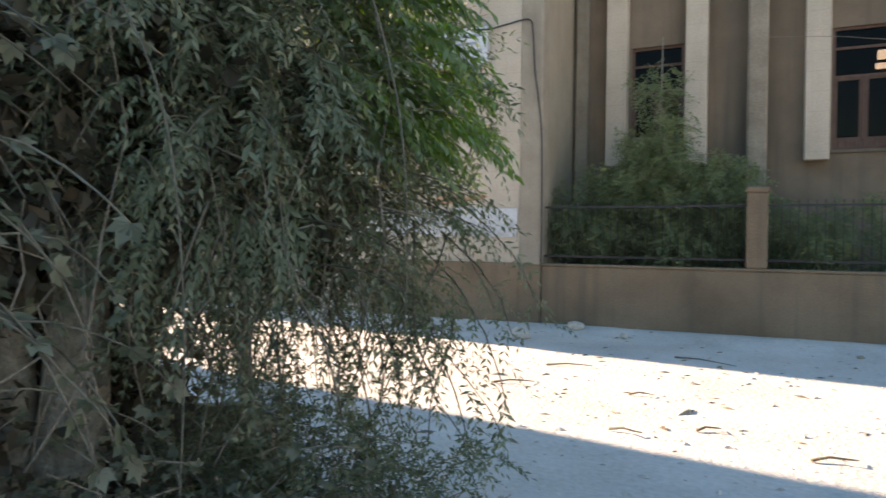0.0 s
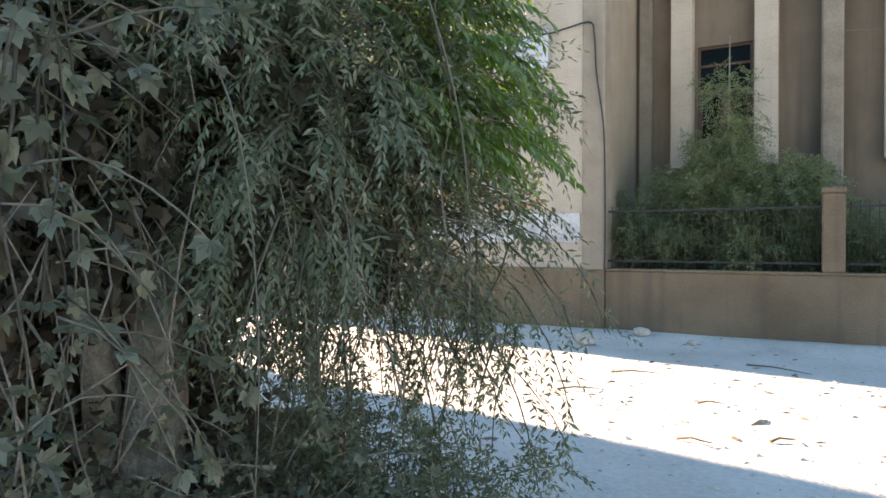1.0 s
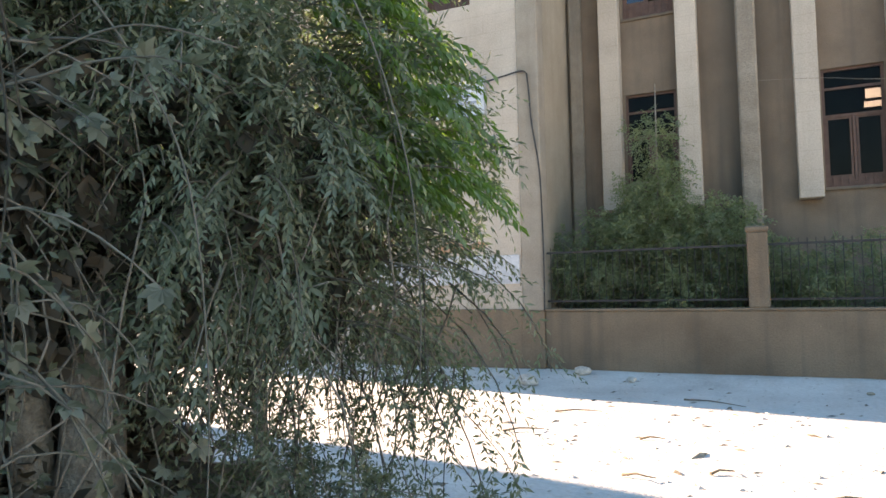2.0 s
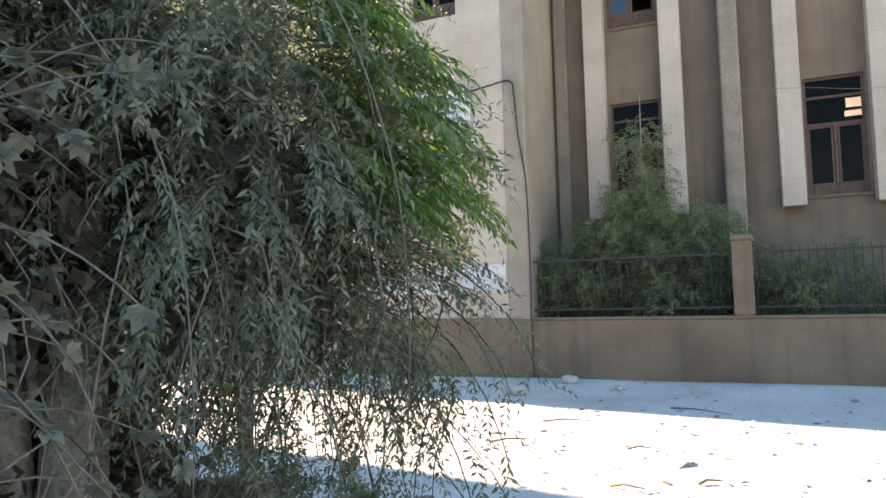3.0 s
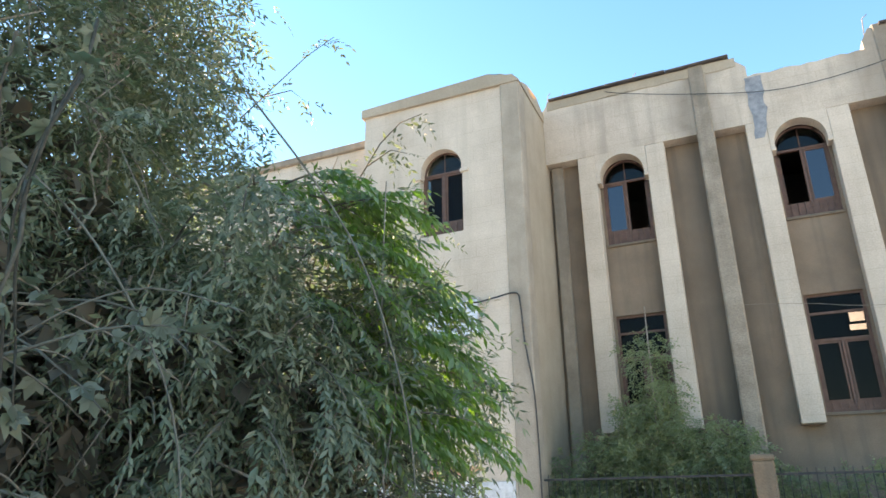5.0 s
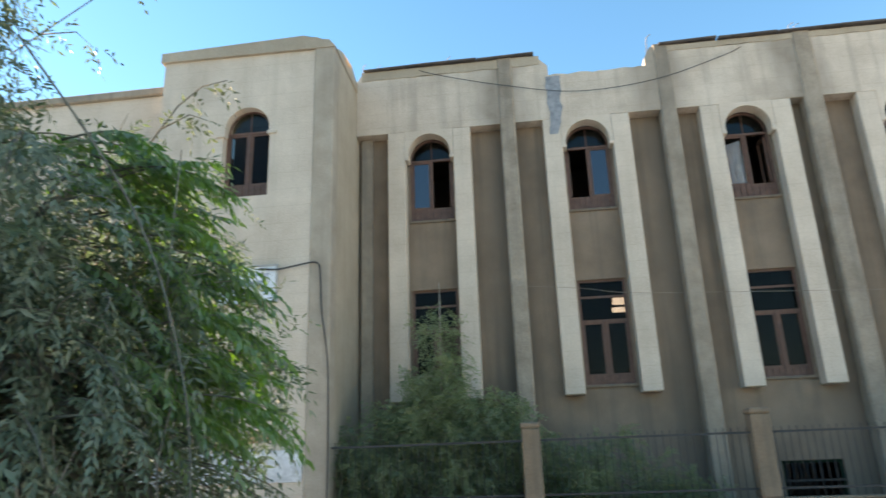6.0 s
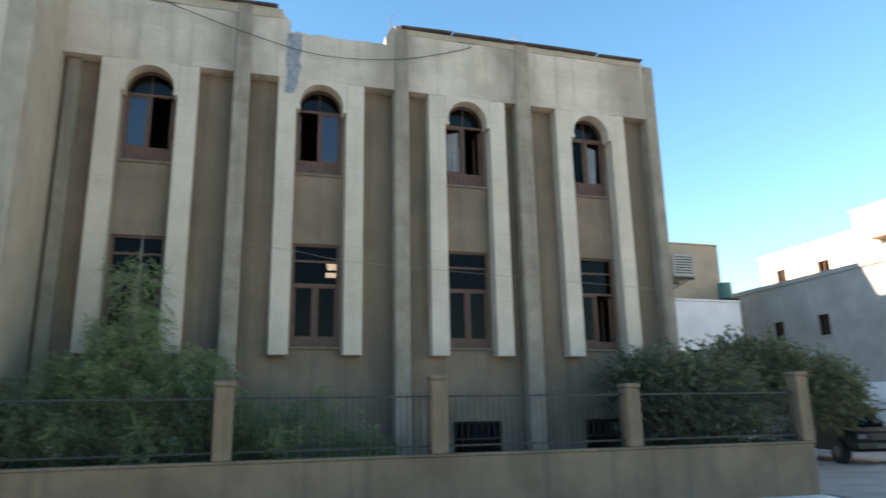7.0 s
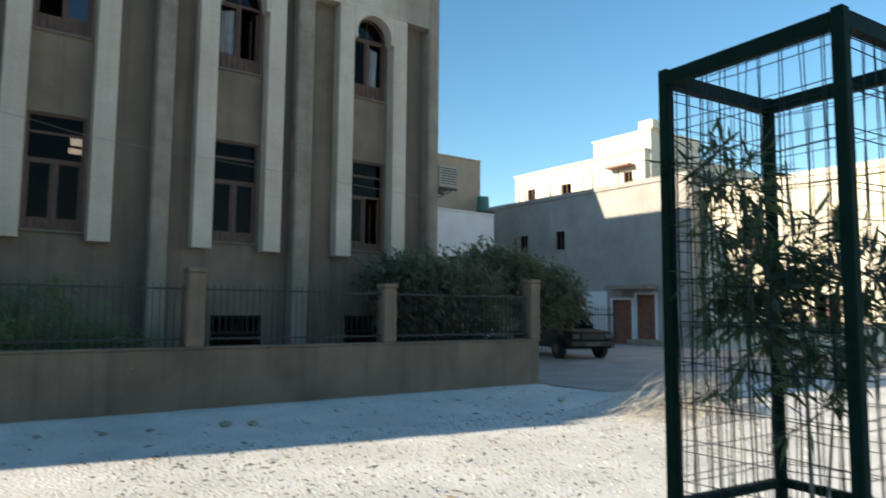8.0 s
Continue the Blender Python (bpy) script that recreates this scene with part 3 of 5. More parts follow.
# the lower range farther along the street
wing2 = thing("street_range", "lower cream range with flat roof", "building", (-10.4, 10.8, 0))
for nm, bmm, mt in (("wall", boxes((-14.5, WX0, 10.78, 11.05, 0, 8.5)), CREAM), ("end_wall", boxes((-14.5, -14.2, 10.40, 20, 0, 8.5)), CREAM), ("back_wall", boxes((-14.2, WX0, 19.7, 20, 0, 8.5)), CREAM),
                    ("parapet", boxes((-14.55, WX0, 10.70, 11.0, 8.5, 8.66), bevel=0.02), RIB), ("flat_roof", boxes((-14.2, WX0, 11.05, 19.7, 8.3, 8.4)), ROOFTOP)):
    ob = part(nm, bmm, mt, wing2)
    ob.matrix_parent_inverse = Matrix.Translation((10.4, -10.8, 0))

# pipes and cables on the facade


def spline(pts):
    """A smooth line through a few points."""
    P3 = [Vector(p) for p in pts]
    out = []
    for i in range(len(P3) - 1):
        p0, p1, p2, p3 = P3[max(i - 1, 0)], P3[i], P3[i + 1], P3[min(i + 2, len(P3) - 1)]
        for k in range(6):
            t = k / 6
            out.append(0.5 * ((2 * p1) + (p2 - p0) * t + (2 * p0 - 5 * p1 + 4 * p2 - p3) * t * t + (3 * p1 - p0 - 3 * p2 + p3) * t ** 3))
    return out + [P3[-1]]


def cable(name, pts, r, label):
    return solid(name, tube(bmesh.new(), spline(pts), r, seg=6), CABLE, label, "cable")


cable("wall_cable", [(-4.3, 10.34, 4.78), (-4.0, 10.34, 4.75), (-3.7, 10.34, 4.79), (-3.33, 10.33, 4.82), (-3.26, 10.33, 4.6), (-3.22, 10.33, 4.0), (-3.12, 10.33, 3.3), (-3.09, 10.33, 2.7), (-3.08, 10.33, 1.6), (-3.09, 10.33, 1.0)], 0.014, "black cable clipped round the cement corner strip")
cable("roof_cable", [(-1.9, 12.03, 9.34), (-1.35, 11.95, 9.08), (-0.1, 11.95, 8.72), (1.3, 11.95, 8.44), (2.8, 11.95, 8.54), (4.1, 11.97, 8.92), (4.5, 12.03, 9.12)], 0.0075, "black cable sagging along the parapet")
solid("facade_wire", tube(bmesh.new(), spline([(-0.1, 11.95, 4.62), (1.0, 11.92, 4.50), (1.9, 11.92, 4.36), (4.0, 11.92, 4.25), (6.2, 11.92, 4.15), (8.83, 11.97, 4.05)]), 0.004, seg=5), RIB, "thin pale wire strung across the facade", "wire")
for x, h in ((-1.25, 0.28), (-2.7, 0.2), (5.4, 0.3), (5.5, 0.25), (2.72, 0.4), (-3.0, 0.3)):
    z = 9.36 if x < 1 else 9.33
    solid("roof_wire", tube(bmesh.new(), [(x, P + 0.05, z - 0.2), (x + 0.03, P + 0.02, z + h * 0.5), (x + 0.1, P - 0.05, z + h * 0.55)], 0.008, seg=5), RIB, "bent wire sticking out of the parapet", "wire", group="roof wires")

# ---- fence in front of the building ----
FY0, FY1 = 10.40, 10.62
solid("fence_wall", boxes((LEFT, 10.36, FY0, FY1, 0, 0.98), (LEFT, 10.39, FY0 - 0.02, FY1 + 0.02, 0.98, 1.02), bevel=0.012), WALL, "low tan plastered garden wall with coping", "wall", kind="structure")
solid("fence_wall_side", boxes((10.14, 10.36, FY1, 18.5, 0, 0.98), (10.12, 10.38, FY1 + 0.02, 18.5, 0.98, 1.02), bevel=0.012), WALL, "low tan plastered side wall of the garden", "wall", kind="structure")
PIERS = ((-0.045, 2.15), (3.19, 2.23), (6.64, 2.08), (10.24, 2.28))
for x, h in PIERS:
    p = thing("fence_pier", "tan plastered fence pier on the garden wall", "pier", (x, 10.51, 1.0), "fence piers")
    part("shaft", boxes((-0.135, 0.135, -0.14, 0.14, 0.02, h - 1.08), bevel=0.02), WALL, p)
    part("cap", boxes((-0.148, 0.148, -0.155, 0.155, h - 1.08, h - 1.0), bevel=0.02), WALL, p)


def fence_bay(x0, x1):
    f = thing("iron_fence", "black iron railing set on the garden wall", "fence", (x0, 10.51, 1.02), "iron fence bays")
    w = x1 - x0
    for z in (0.10, 0.86):
        part("rail", boxes((0, w, -0.015, 0.015, z, z + 0.03)), IRON, f)
    bar = mesh_of("bar", tube(bmesh.new(), [(0, 0, 0.0), (0, 0, 0.95)], 0.0055, seg=5), IRON)
    n = int(w / 0.105)
    for k in range(n):
        b = new("bar", bar)
        b.parent, b.location = f, (0.06 + k * w / n, 0, 0)
    return f


for x0, x1 in ((LEFT + 0.02, -0.18), (0.09, 3.055), (3.325, 6.505), (6.775, 10.105)):
    fence_bay(x0, x1)
f = thing("iron_fence", "black iron railing along the side of the garden", "fence", (10.25, 10.7, 1.02), "iron fence bays")
for z in (0.10, 0.86):
    part("rail", boxes((-0.015, 0.015, 0, 7.6, z, z + 0.03)), IRON, f)
bar = mesh_of("bar", tube(bmesh.new(), [(0, 0, 0), (0, 0, 0.95)], 0.008, seg=5), IRON)
for k in range(54):
    b = new("bar", bar)
    b.parent, b.location = f, (0, 0.07 + k * 0.14, 0)


# ---- foliage ----
def leaf_mesh(name, pos, axis, up, length, width, mat, leaflets=0, r=None, feather=0.27, palmate=False, hang=0.3):
    """Folded diamond leaves at pos along axis; with leaflets, each is a feather of paired leaflets."""
    r = r or np.random.default_rng(1)
    axis = axis / np.linalg.norm(axis, axis=1, keepdims=True)
    side = np.cross(axis, up)
    side /= np.linalg.norm(side, axis=1, keepdims=True) + 1e-9
    nrm = np.cross(side, axis)
    if leaflets:
        P0, A0, N0, L0 = [], [], [], []
        for k in range(leaflets):
            t = 0.2 + 0.8 * (k // 2) / max(1, leaflets // 2)
            s = (-1 if k % 2 else 1) if k < leaflets - 1 else 0
            base = pos + axis * (length[:, None] * t) - np.array([0, 0, 1.0]) * (length[:, None] * 0.3 * t * t)
            d = axis * 0.7 + side * s * (0.98 - 0.6 * hang) - np.array([0, 0, hang]) + r.normal(0, 0.26, axis.shape)
            P0.append(base), A0.append(d), N0.append(nrm + r.normal(0, 0.3, nrm.shape)), L0.append(length * (feather - 0.1 * abs(t - 0.55)) * r.uniform(0.8, 1.2, len(length)))
        return leaf_mesh(name, np.concatenate(P0), np.concatenate(A0), np.concatenate(N0), np.concatenate(L0), width, mat, 0, r)
    if palmate:
        n0 = len(pos)
        axis = np.concatenate([axis, axis * 0.75 + side * 0.75, axis * 0.75 - side * 0.75, axis * 0.15 + side, axis * 0.15 - side])
        axis /= np.linalg.norm(axis, axis=1, keepdims=True)
        pos, nrm = np.tile(pos, (5, 1)), np.tile(nrm, (5, 1))
        side = np.cross(axis, nrm)
        side /= np.linalg.norm(side, axis=1, keepdims=True) + 1e-9
        length = np.concatenate([length, length * 0.85, length * 0.85, length * 0.6, length * 0.6])
    L = length[:, None]
    W = L * width
    v = np.stack([pos, pos + axis * L * 0.45 + side * W + nrm * W * 0.3, pos + axis * L, pos + axis * L * 0.45 - side * W + nrm * W * 0.3], axis=1).reshape(-1, 3)
    n = len(pos)
    idx = np.arange(n) * 4
    faces = np.concatenate([np.stack([idx, idx + 1, idx + 2], 1), np.stack([idx, idx + 2, idx + 3], 1)])
    me = bpy.data.meshes.new(name)
    me.vertices.add(len(v)), me.vertices.foreach_set("co", v.astype(np.float32).ravel())
    me.loops.add(len(faces) * 3), me.loops.foreach_set("vertex_index", faces.astype(np.int32).ravel())
    me.polygons.add(len(faces))
    me.polygons.foreach_set("loop_start", np.arange(len(faces), dtype=np.int32) * 3)
    me.update(calc_edges=True)
    me.validate()
    me.materials.append(mat)
    return me


def shoots(r, blobs, count, step, steps, droop, spread=0.6, inner=0.45):
    """Twigs that start inside egg-shaped blobs, grow outwards and bend down. Returns their lines of points."""
    lines = []
    wts = np.array([b[6] for b in blobs], float)
    wts /= wts.sum()
    which = r.choice(len(blobs), count, p=wts)
    for i in which:
        cx, cy, cz, rx, ry, rz, _ = blobs[i]
        d = r.normal(size=3)
        d /= np.linalg.norm(d)
        q = r.uniform(inner, 0.95)
        p = np.array([cx, cy, cz]) + d * q * np.array([rx, ry, rz])
        g = d * np.array([1, 1, 0.6]) + r.normal(0, spread, 3)
        g /= np.linalg.norm(g)
        line = [p]
        for k in range(steps):
            g = g + np.array([0, 0, -droop]) + r.normal(0, 0.12, 3)
            g /= np.linalg.norm(g)
            p = p + g * step
            line.append(p)
        lines.append(np.array(line))
    return lines


def leaves_on(r, lines, per, length, jitter=0.9):
    pos, ax = [], []
    for ln in lines:
        n = len(ln) - 1
        for k in range(int(n * per)):
            t = r.uniform(0.1, n - 1e-3)
            i = int(t)
            p = ln[i] + (ln[i + 1] - ln[i]) * (t - i)
            d = ln[i + 1] - ln[i]
            d = d / np.linalg.norm(d)
            pos.append(p), ax.append(d * 0.7 + r.normal(0, jitter * 0.6, 3) - np.array([0, 0, 0.25]))
    pos, ax = np.array(pos), np.array(ax)
    up = r.normal(0, 0.5, pos.shape) + np.array([0, 0, 1.0])
    return pos, ax, up, length * r.uniform(0.65, 1.25, len(pos))


def twig_mesh(name, lines, r0, r1, mat, seg=4):
    bm = bmesh.new()
    for ln in lines:
        tube(bm, [tuple(p) for p in ln], r0, r1, seg)
    return mesh_of(name, bm, mat)


def stuff_part(name, me, parent, inv):
    ob = new(name, me)
    ob.parent = parent
    ob.matrix_parent_inverse = inv
    ob["kind"] = "stuff"
    return ob


def plant(name, label, at, blobs, count, step, steps, droop, per, length, width, mat, leaflets=0, seed=1, stems=(), spread=0.6, inner=0.45, twigs=0.35, extra=(), category="shrub", stem_mat=BARK, palmate=False, feather=0.27):
    """A tree or shrub: stems, thin twigs and a crown of leaves."""
    r = np.random.default_rng(seed)
    t = thing(name, label, category, at)
    inv = Matrix.Translation([-v for v in at])
    for pts, a, b in stems:
        ob = part("trunk" if a > 0.05 else "stem", tube(bmesh.new(), pts, a, b, 8), stem_mat, t)
        ob.matrix_parent_inverse = inv
    lines = shoots(r, blobs, count, step, steps, droop, spread, inner) + [np.array(e, float) for e in extra]
    keep = lines[:int(len(lines) * twigs)] + lines[len(lines) - len(extra):]
    stuff_part("branchwork", twig_mesh("branchwork", keep, 0.0045, 0.002, stem_mat), t, inv)
    stuff_part("crown", leaf_mesh("crown", *leaves_on(r, lines, per, length), width, mat, leaflets, r, feather, palmate), t, inv)
    return t


def clumps(blobs, each, size, seed):
    """Break large egg shapes into many small tufts, so that a bush shows lit heads and dark gaps."""
    q = np.random.default_rng(seed)
    out = []
    for cx, cy, cz, rx, ry, rz, w in blobs:
        for k in range(max(3, int(each * w))):
            d = q.normal(size=3)
            d *= q.uniform(0.35, 0.95) / np.linalg.norm(d)
            k = size * q.uniform(0.7, 1.35)
            out.append((cx + d[0] * rx, cy + d[1] * ry, cz + d[2] * rz, k, k, k * 0.75, 1.0))
    return out


def wander(r, a, b, n, amp):
    a, b = np.array(a, float), np.array(b, float)
    out = []
    for k in range(n + 1):
        t = k / n
        out.append(a + (b - a) * t + r.normal(0, amp, 3) * math.sin(math.pi * t))
    return out


# the big drooping tree beside the camera
r = np.random.default_rng(3)
TRUNK = (-2.53, 2.02)
stems = [([(-2.62, 1.98, -0.05), (-2.61, 1.99, 0.3), (-2.57, 2.01, 0.7), (-2.58, 2.03, 1.1), (-2.60, 2.04, 1.6), (-2.62, 2.05, 2.2), (-2.75, 1.98, 3.2), (-2.8, 1.95, 4.6)], 0.165, 0.05),
         ([(-2.74, 1.88, -0.05), (-2.76, 1.88, 0.7), (-2.84, 1.85, 1.6), (-3.1, 1.75, 2.8), (-3.3, 1.6, 4.2)], 0.10, 0.03),
         ([(-2.02, 2.42, -0.03), (-2.01, 2.43, 0.5), (-2.05, 2.4, 1.1), (-2.1, 2.38, 1.8), (-2.15, 2.35, 2.5)], 0.04, 0.02),
         ([(-2.52, 2.05, 1.2), (-2.3, 2.25, 1.7), (-2.0, 2.5, 2.1), (-1.6, 2.75, 2.35)], 0.05, 0.012),
         ([(-2.6, 2.06, 1.8), (-2.2, 2.3, 2.4), (-1.9, 2.5, 2.8), (-1.65, 2.65, 2.95)], 0.045, 0.01),
         ([(-2.55, 2.05, 1.0), (-2.3, 1.9, 1.6), (-2.2, 1.8, 2.1), (-2.1, 1.75, 2.35)], 0.03, 0.008)]
for k in range(14):
    a = (-2.5 + r.uniform(-0.3, 0.3), 2.1 + r.uniform(-0.3, 0.3), r.uniform(1.4, 2.8))
    e = (-1.9 + r.uniform(-0.9, 0.8), 2.5 + r.uniform(-0.8, 0.7), r.uniform(1.0, 2.9))
    stems.append((wander(r, a, e, 8, 0.07), 0.009, 0.003))
blobs = [(-2.0, 2.66, 2.2, 0.56, 0.60, 0.72, 5.6), (-3.08, 1.70, 3.3, 0.84, 0.86, 1.95, 27), (-2.25, 2.3, 2.15, 0.66, 0.66, 0.66, 3.3), (-2.75, 1.45, 2.75, 0.45, 0.42, 0.3, 0.9)]
# a few bare-ended shoots that stand clear of the crown
extra = [[(-1.25, 2.85, 1.55), (-1.08, 2.85, 1.42), (-0.95, 2.82, 1.30), (-0.86, 2.8, 1.16), (-0.82, 2.8, 1.02)],
         [(-1.3, 2.85, 1.4), (-1.12, 2.82, 1.26), (-1.0, 2.8, 1.12), (-0.95, 2.8, 0.98)],
         [(-1.45, 2.75, 1.15), (-1.3, 2.72, 0.95), (-1.12, 2.7, 0.8), (-1.0, 2.68, 0.68), (-0.93, 2.66, 0.58)],
         [(-1.4, 2.8, 1.35), (-1.2, 2.78, 1.18), (-1.05, 2.75, 0.98), (-0.97, 2.73, 0.8), (-0.93, 2.72, 0.66)], [(-1.5, 2.7, 0.95), (-1.32, 2.68, 0.8), (-1.16, 2.66, 0.62), (-1.05, 2.65, 0.5)],
         [(-1.3, 2.8, 1.9), (-1.17, 2.8, 1.85), (-1.05, 2.78, 1.76)], [(-1.3, 2.8, 2.1), (-1.15, 2.8, 2.06), (-1.03, 2.78, 1.98)],
         [(-1.32, 2.8, 2.3), (-1.18, 2.8, 2.28), (-1.08, 2.78, 2.22)]]
big_tree = plant("drooping_tree", "dusty drooping tree with dense feathered leaves over bare stems", (-2.53, 2.02, 0), blobs, 2150, 0.10, 6, 0.17, 1.5, 0.20, 0.135, LEAF, 11, 11, stems, extra=extra * 2, category="tree", feather=0.26)

# arching boughs that carry long feathered fronds in layers, dense on the crown's open side
fr = np.random.default_rng(77)


def boughs(count, angles, dists, heights, reach, out):
    """Boughs that leave the crown at a bearing and height, run outwards and bow down at the tip."""
    lines = []
    for k in range(count):
        z = fr.uniform(*heights)
        a, d = radians(fr.uniform(*angles) + max(0.0, (z - 2.2) * 11) + max(0.0, 1.9 - z) * 7), fr.uniform(*dists)
        p = np.array([-d * math.sin(a), d * math.cos(a), z])
        g = np.array(out) + fr.normal(0, 0.2, 3)
        line = [p]
        for j in range(6):
            g = g + np.array([0, 0, -0.03 - 0.025 * j])
            p = p + g / np.linalg.norm(g) * reach / 6
            line.append(p)
        lines.append(np.array(line))
    return lines


def fronds(lines, per, length):
    """Fronds in pairs along each bough, pointing forwards and hanging a little."""
    pos, ax, up, ln = [], [], [], []
    for line in lines:
        n = len(line) - 1
        for k in range(per):
            t = (0.15 + 0.85 * k / per) * n - 1e-3
            i = int(t)
            d = line[i + 1] - line[i]
            d = d / np.linalg.norm(d)
            side = np.cross(d, (0, 0, 1.0))
            pos.append(line[i] + (line[i + 1] - line[i]) * (t - i))
            ax.append(d * 0.9 + side * (0.5 if k % 2 else -0.5) * fr.uniform(0.3, 1.1) + np.array([0, 0, fr.uniform(-0.32, 0.12)]))
            up.append(np.array([0, 0, 1.0]) + fr.normal(0, 0.22, 3))
            ln.append(length * fr.uniform(0.75, 1.2) * (1.0 - 0.3 * k / per))
    return np.array(pos), np.array(ax), np.array(up), np.array(ln)


AT_TREE = Matrix.Translation((2.53, -2.02, 0))
side_boughs = boughs(50, (28, 37), (2.75, 3.2), (1.8, 3.0), 0.34, (0.95, 0.3, 0.1))
stuff_part("spray_growth", leaf_mesh("spray_growth", *fronds(side_boughs, 7, 0.36), 0.165, FROND, 21, fr, 0.205, hang=0.8), big_tree, AT_TREE)
stuff_part("bough_wood", twig_mesh("bough_wood", side_boughs, 0.006, 0.002, TWIG), big_tree, AT_TREE)
low_boughs = boughs(17, (24, 33), (2.7, 3.2), (1.15, 1.8), 0.46, (0.8, 0.25, -0.1))
stuff_part("spray_growth", leaf_mesh("spray_growth", *fronds(low_boughs, 7, 0.19), 0.19, LEAF, 11, fr, 0.23, hang=0.6), big_tree, AT_TREE)
stuff_part("bough_wood", twig_mesh("bough_wood", low_boughs, 0.005, 0.002, TWIG), big_tree, AT_TREE)
face_boughs = boughs(38, (35, 49), (2.45, 2.8), (1.3, 2.9), 0.4, (0.4, -0.4, -0.1))
stuff_part("hanging_fronds", leaf_mesh("hanging_fronds", *fronds(face_boughs, 6, 0.28), 0.15, LEAF, 17, fr, 0.19, hang=0.7), big_tree, AT_TREE)
stuff_part("bough_wood", twig_mesh("bough_wood", face_boughs, 0.006, 0.002, TWIG), big_tree, AT_TREE)
# thin sprigs clear of the crown; dark olive leaves paint their backlit silhouette on the sky
sprigs = [np.array(p) for p in (
    [(-2.44, 2.6, 3.59), (-2.22, 2.6, 3.74), (-2.01, 2.6, 3.88), (-1.84, 2.6, 3.95)],
    [(-2.3, 2.6, 3.69), (-2.1, 2.6, 3.68), (-2.0, 2.6, 3.58)],
    [(-1.67, 2.6, 3.0), (-1.53, 2.6, 3.21), (-1.42, 2.6, 3.3), (-1.3, 2.6, 3.32)],
    [(-1.6, 2.6, 3.1), (-1.47, 2.6, 3.16), (-1.38, 2.6, 3.12)])]
for k in range(12):
    p = np.array([-2.65 + fr.uniform(-0.15, 0.15), 2.3 + fr.uniform(-0.2, 0.2), fr.uniform(3.5, 4.7)])
    g = np.array([0.8, 0.35, fr.uniform(-0.1, 0.5)])
    sprigs.append(np.array([p + g * 0.11 * j - np.array([0, 0, 0.012 * j * j]) for j in range(fr.integers(3, 5))]))
stuff_part("sprig_leaves", leaf_mesh("sprig_leaves", *leaves_on(fr, sprigs, 3.0, 0.13, 0.8), 0.17, OLIVE, 7, fr, 0.34), big_tree, AT_TREE)
stuff_part("sprig_wood", twig_mesh("sprig_wood", sprigs, 0.004, 0.002, TWIG), big_tree, AT_TREE)
dry = []
for k in range(48):
    a, d = r.uniform(28, 66), r.uniform(2.4, 3.4)
    x, y = -d * math.sin(radians(a)), d * math.cos(radians(a))
    z0, z1 = r.uniform(0.0, 1.4), r.uniform(1.5, 2.9)
    dry.append([(x + r.normal(0, 0.06), y + r.normal(0, 0.06), z0 + (z1 - z0) * j / 6) for j in range(7)])
for k in range(26):
    a, d = r.uniform(52, 72), r.uniform(2.5, 3.3)
    x, y = -d * math.sin(radians(a)), d * math.cos(radians(a))
    z0 = r.uniform(1.0, 3.6)
    dry.append([(x + r.normal(0, 0.07), y + r.normal(0, 0.07), z0 + 0.14 * j) for j in range(6)])
# added brown leaves stand in for the thicket's dark, shaded heart, among dry stems
shade_r = np.random.default_rng(19)
shade_lines = shoots(shade_r, [(-3.15, 2.2, 0.9, 0.55, 0.4, 0.95, 4), (-2.75, 2.55, 2.0, 0.6, 0.4, 0.75, 3), (-3.2, 1.7, 1.6, 0.4, 0.5, 0.8, 3), (-2.15, 2.75, 1.75, 0.4, 0.3, 0.4, 1.2), (-2.7, 1.5, 1.95, 0.4, 0.4, 0.7, 4.0), (-2.75, 1.35, 2.7, 0.35, 0.35, 0.5, 1.5), (-2.2, 2.1, 1.9, 0.5, 0.4, 0.4, 1.6), (-3.55, 2.5, 0.6, 0.6, 0.5, 0.6, 3.5), (-3.1, 1.75, 0.45, 0.4, 0.35, 0.45, 2), (-3.75, 1.5, 0.9, 0.4, 0.4, 0.9, 3.5)], 1480, 0.09, 5, 0.15)
stuff_part("shade_growth", leaf_mesh("shade_growth", *leaves_on(shade_r, shade_lines, 3.4, 0.10), 0.34, INNER_SHADE, 0, shade_r), big_tree, Matrix.Translation((2.53, -2.02, 0)))
stuff_part("dry_growth", twig_mesh("dry_growth", dry, 0.005, 0.0025, BARK), big_tree, Matrix.Translation((2.53, -2.02, 0)))
# hanging shoots under the crown, sparse enough to see the street through
lines = []
for k in range(84):
    a = r.uniform(23, 47)
    d = r.uniform(2.6, 3.6)
    x, y = -d * math.sin(radians(a)), d * math.cos(radians(a))
    z = r.uniform(1.0, 1.5)
    dx, dy, ph, st = r.normal(0, 0.03), r.normal(0, 0.03), r.uniform(0, 6), r.uniform(0.07, 0.13)
    lines.append([(x + dx * j + 0.022 * math.sin(ph + j * 1.1), y + dy * j + 0.022 * math.cos(ph + j * 1.3), z - j * st) for j in range(int(r.integers(4, 8)))])
plant("hanging_shoots", "thin hanging shoots with sparse leaves below the tree", (-2.2, 2.4, 0), [(-1.9, 2.6, 1.15, 0.7, 0.6, 0.25, 1)], 95, 0.08, 5, 0.4, 1.8, 0.14, 0.15, LEAF, 7, 21, extra=lines, twigs=1.0, category="foliage", stem_mat=TWIG)

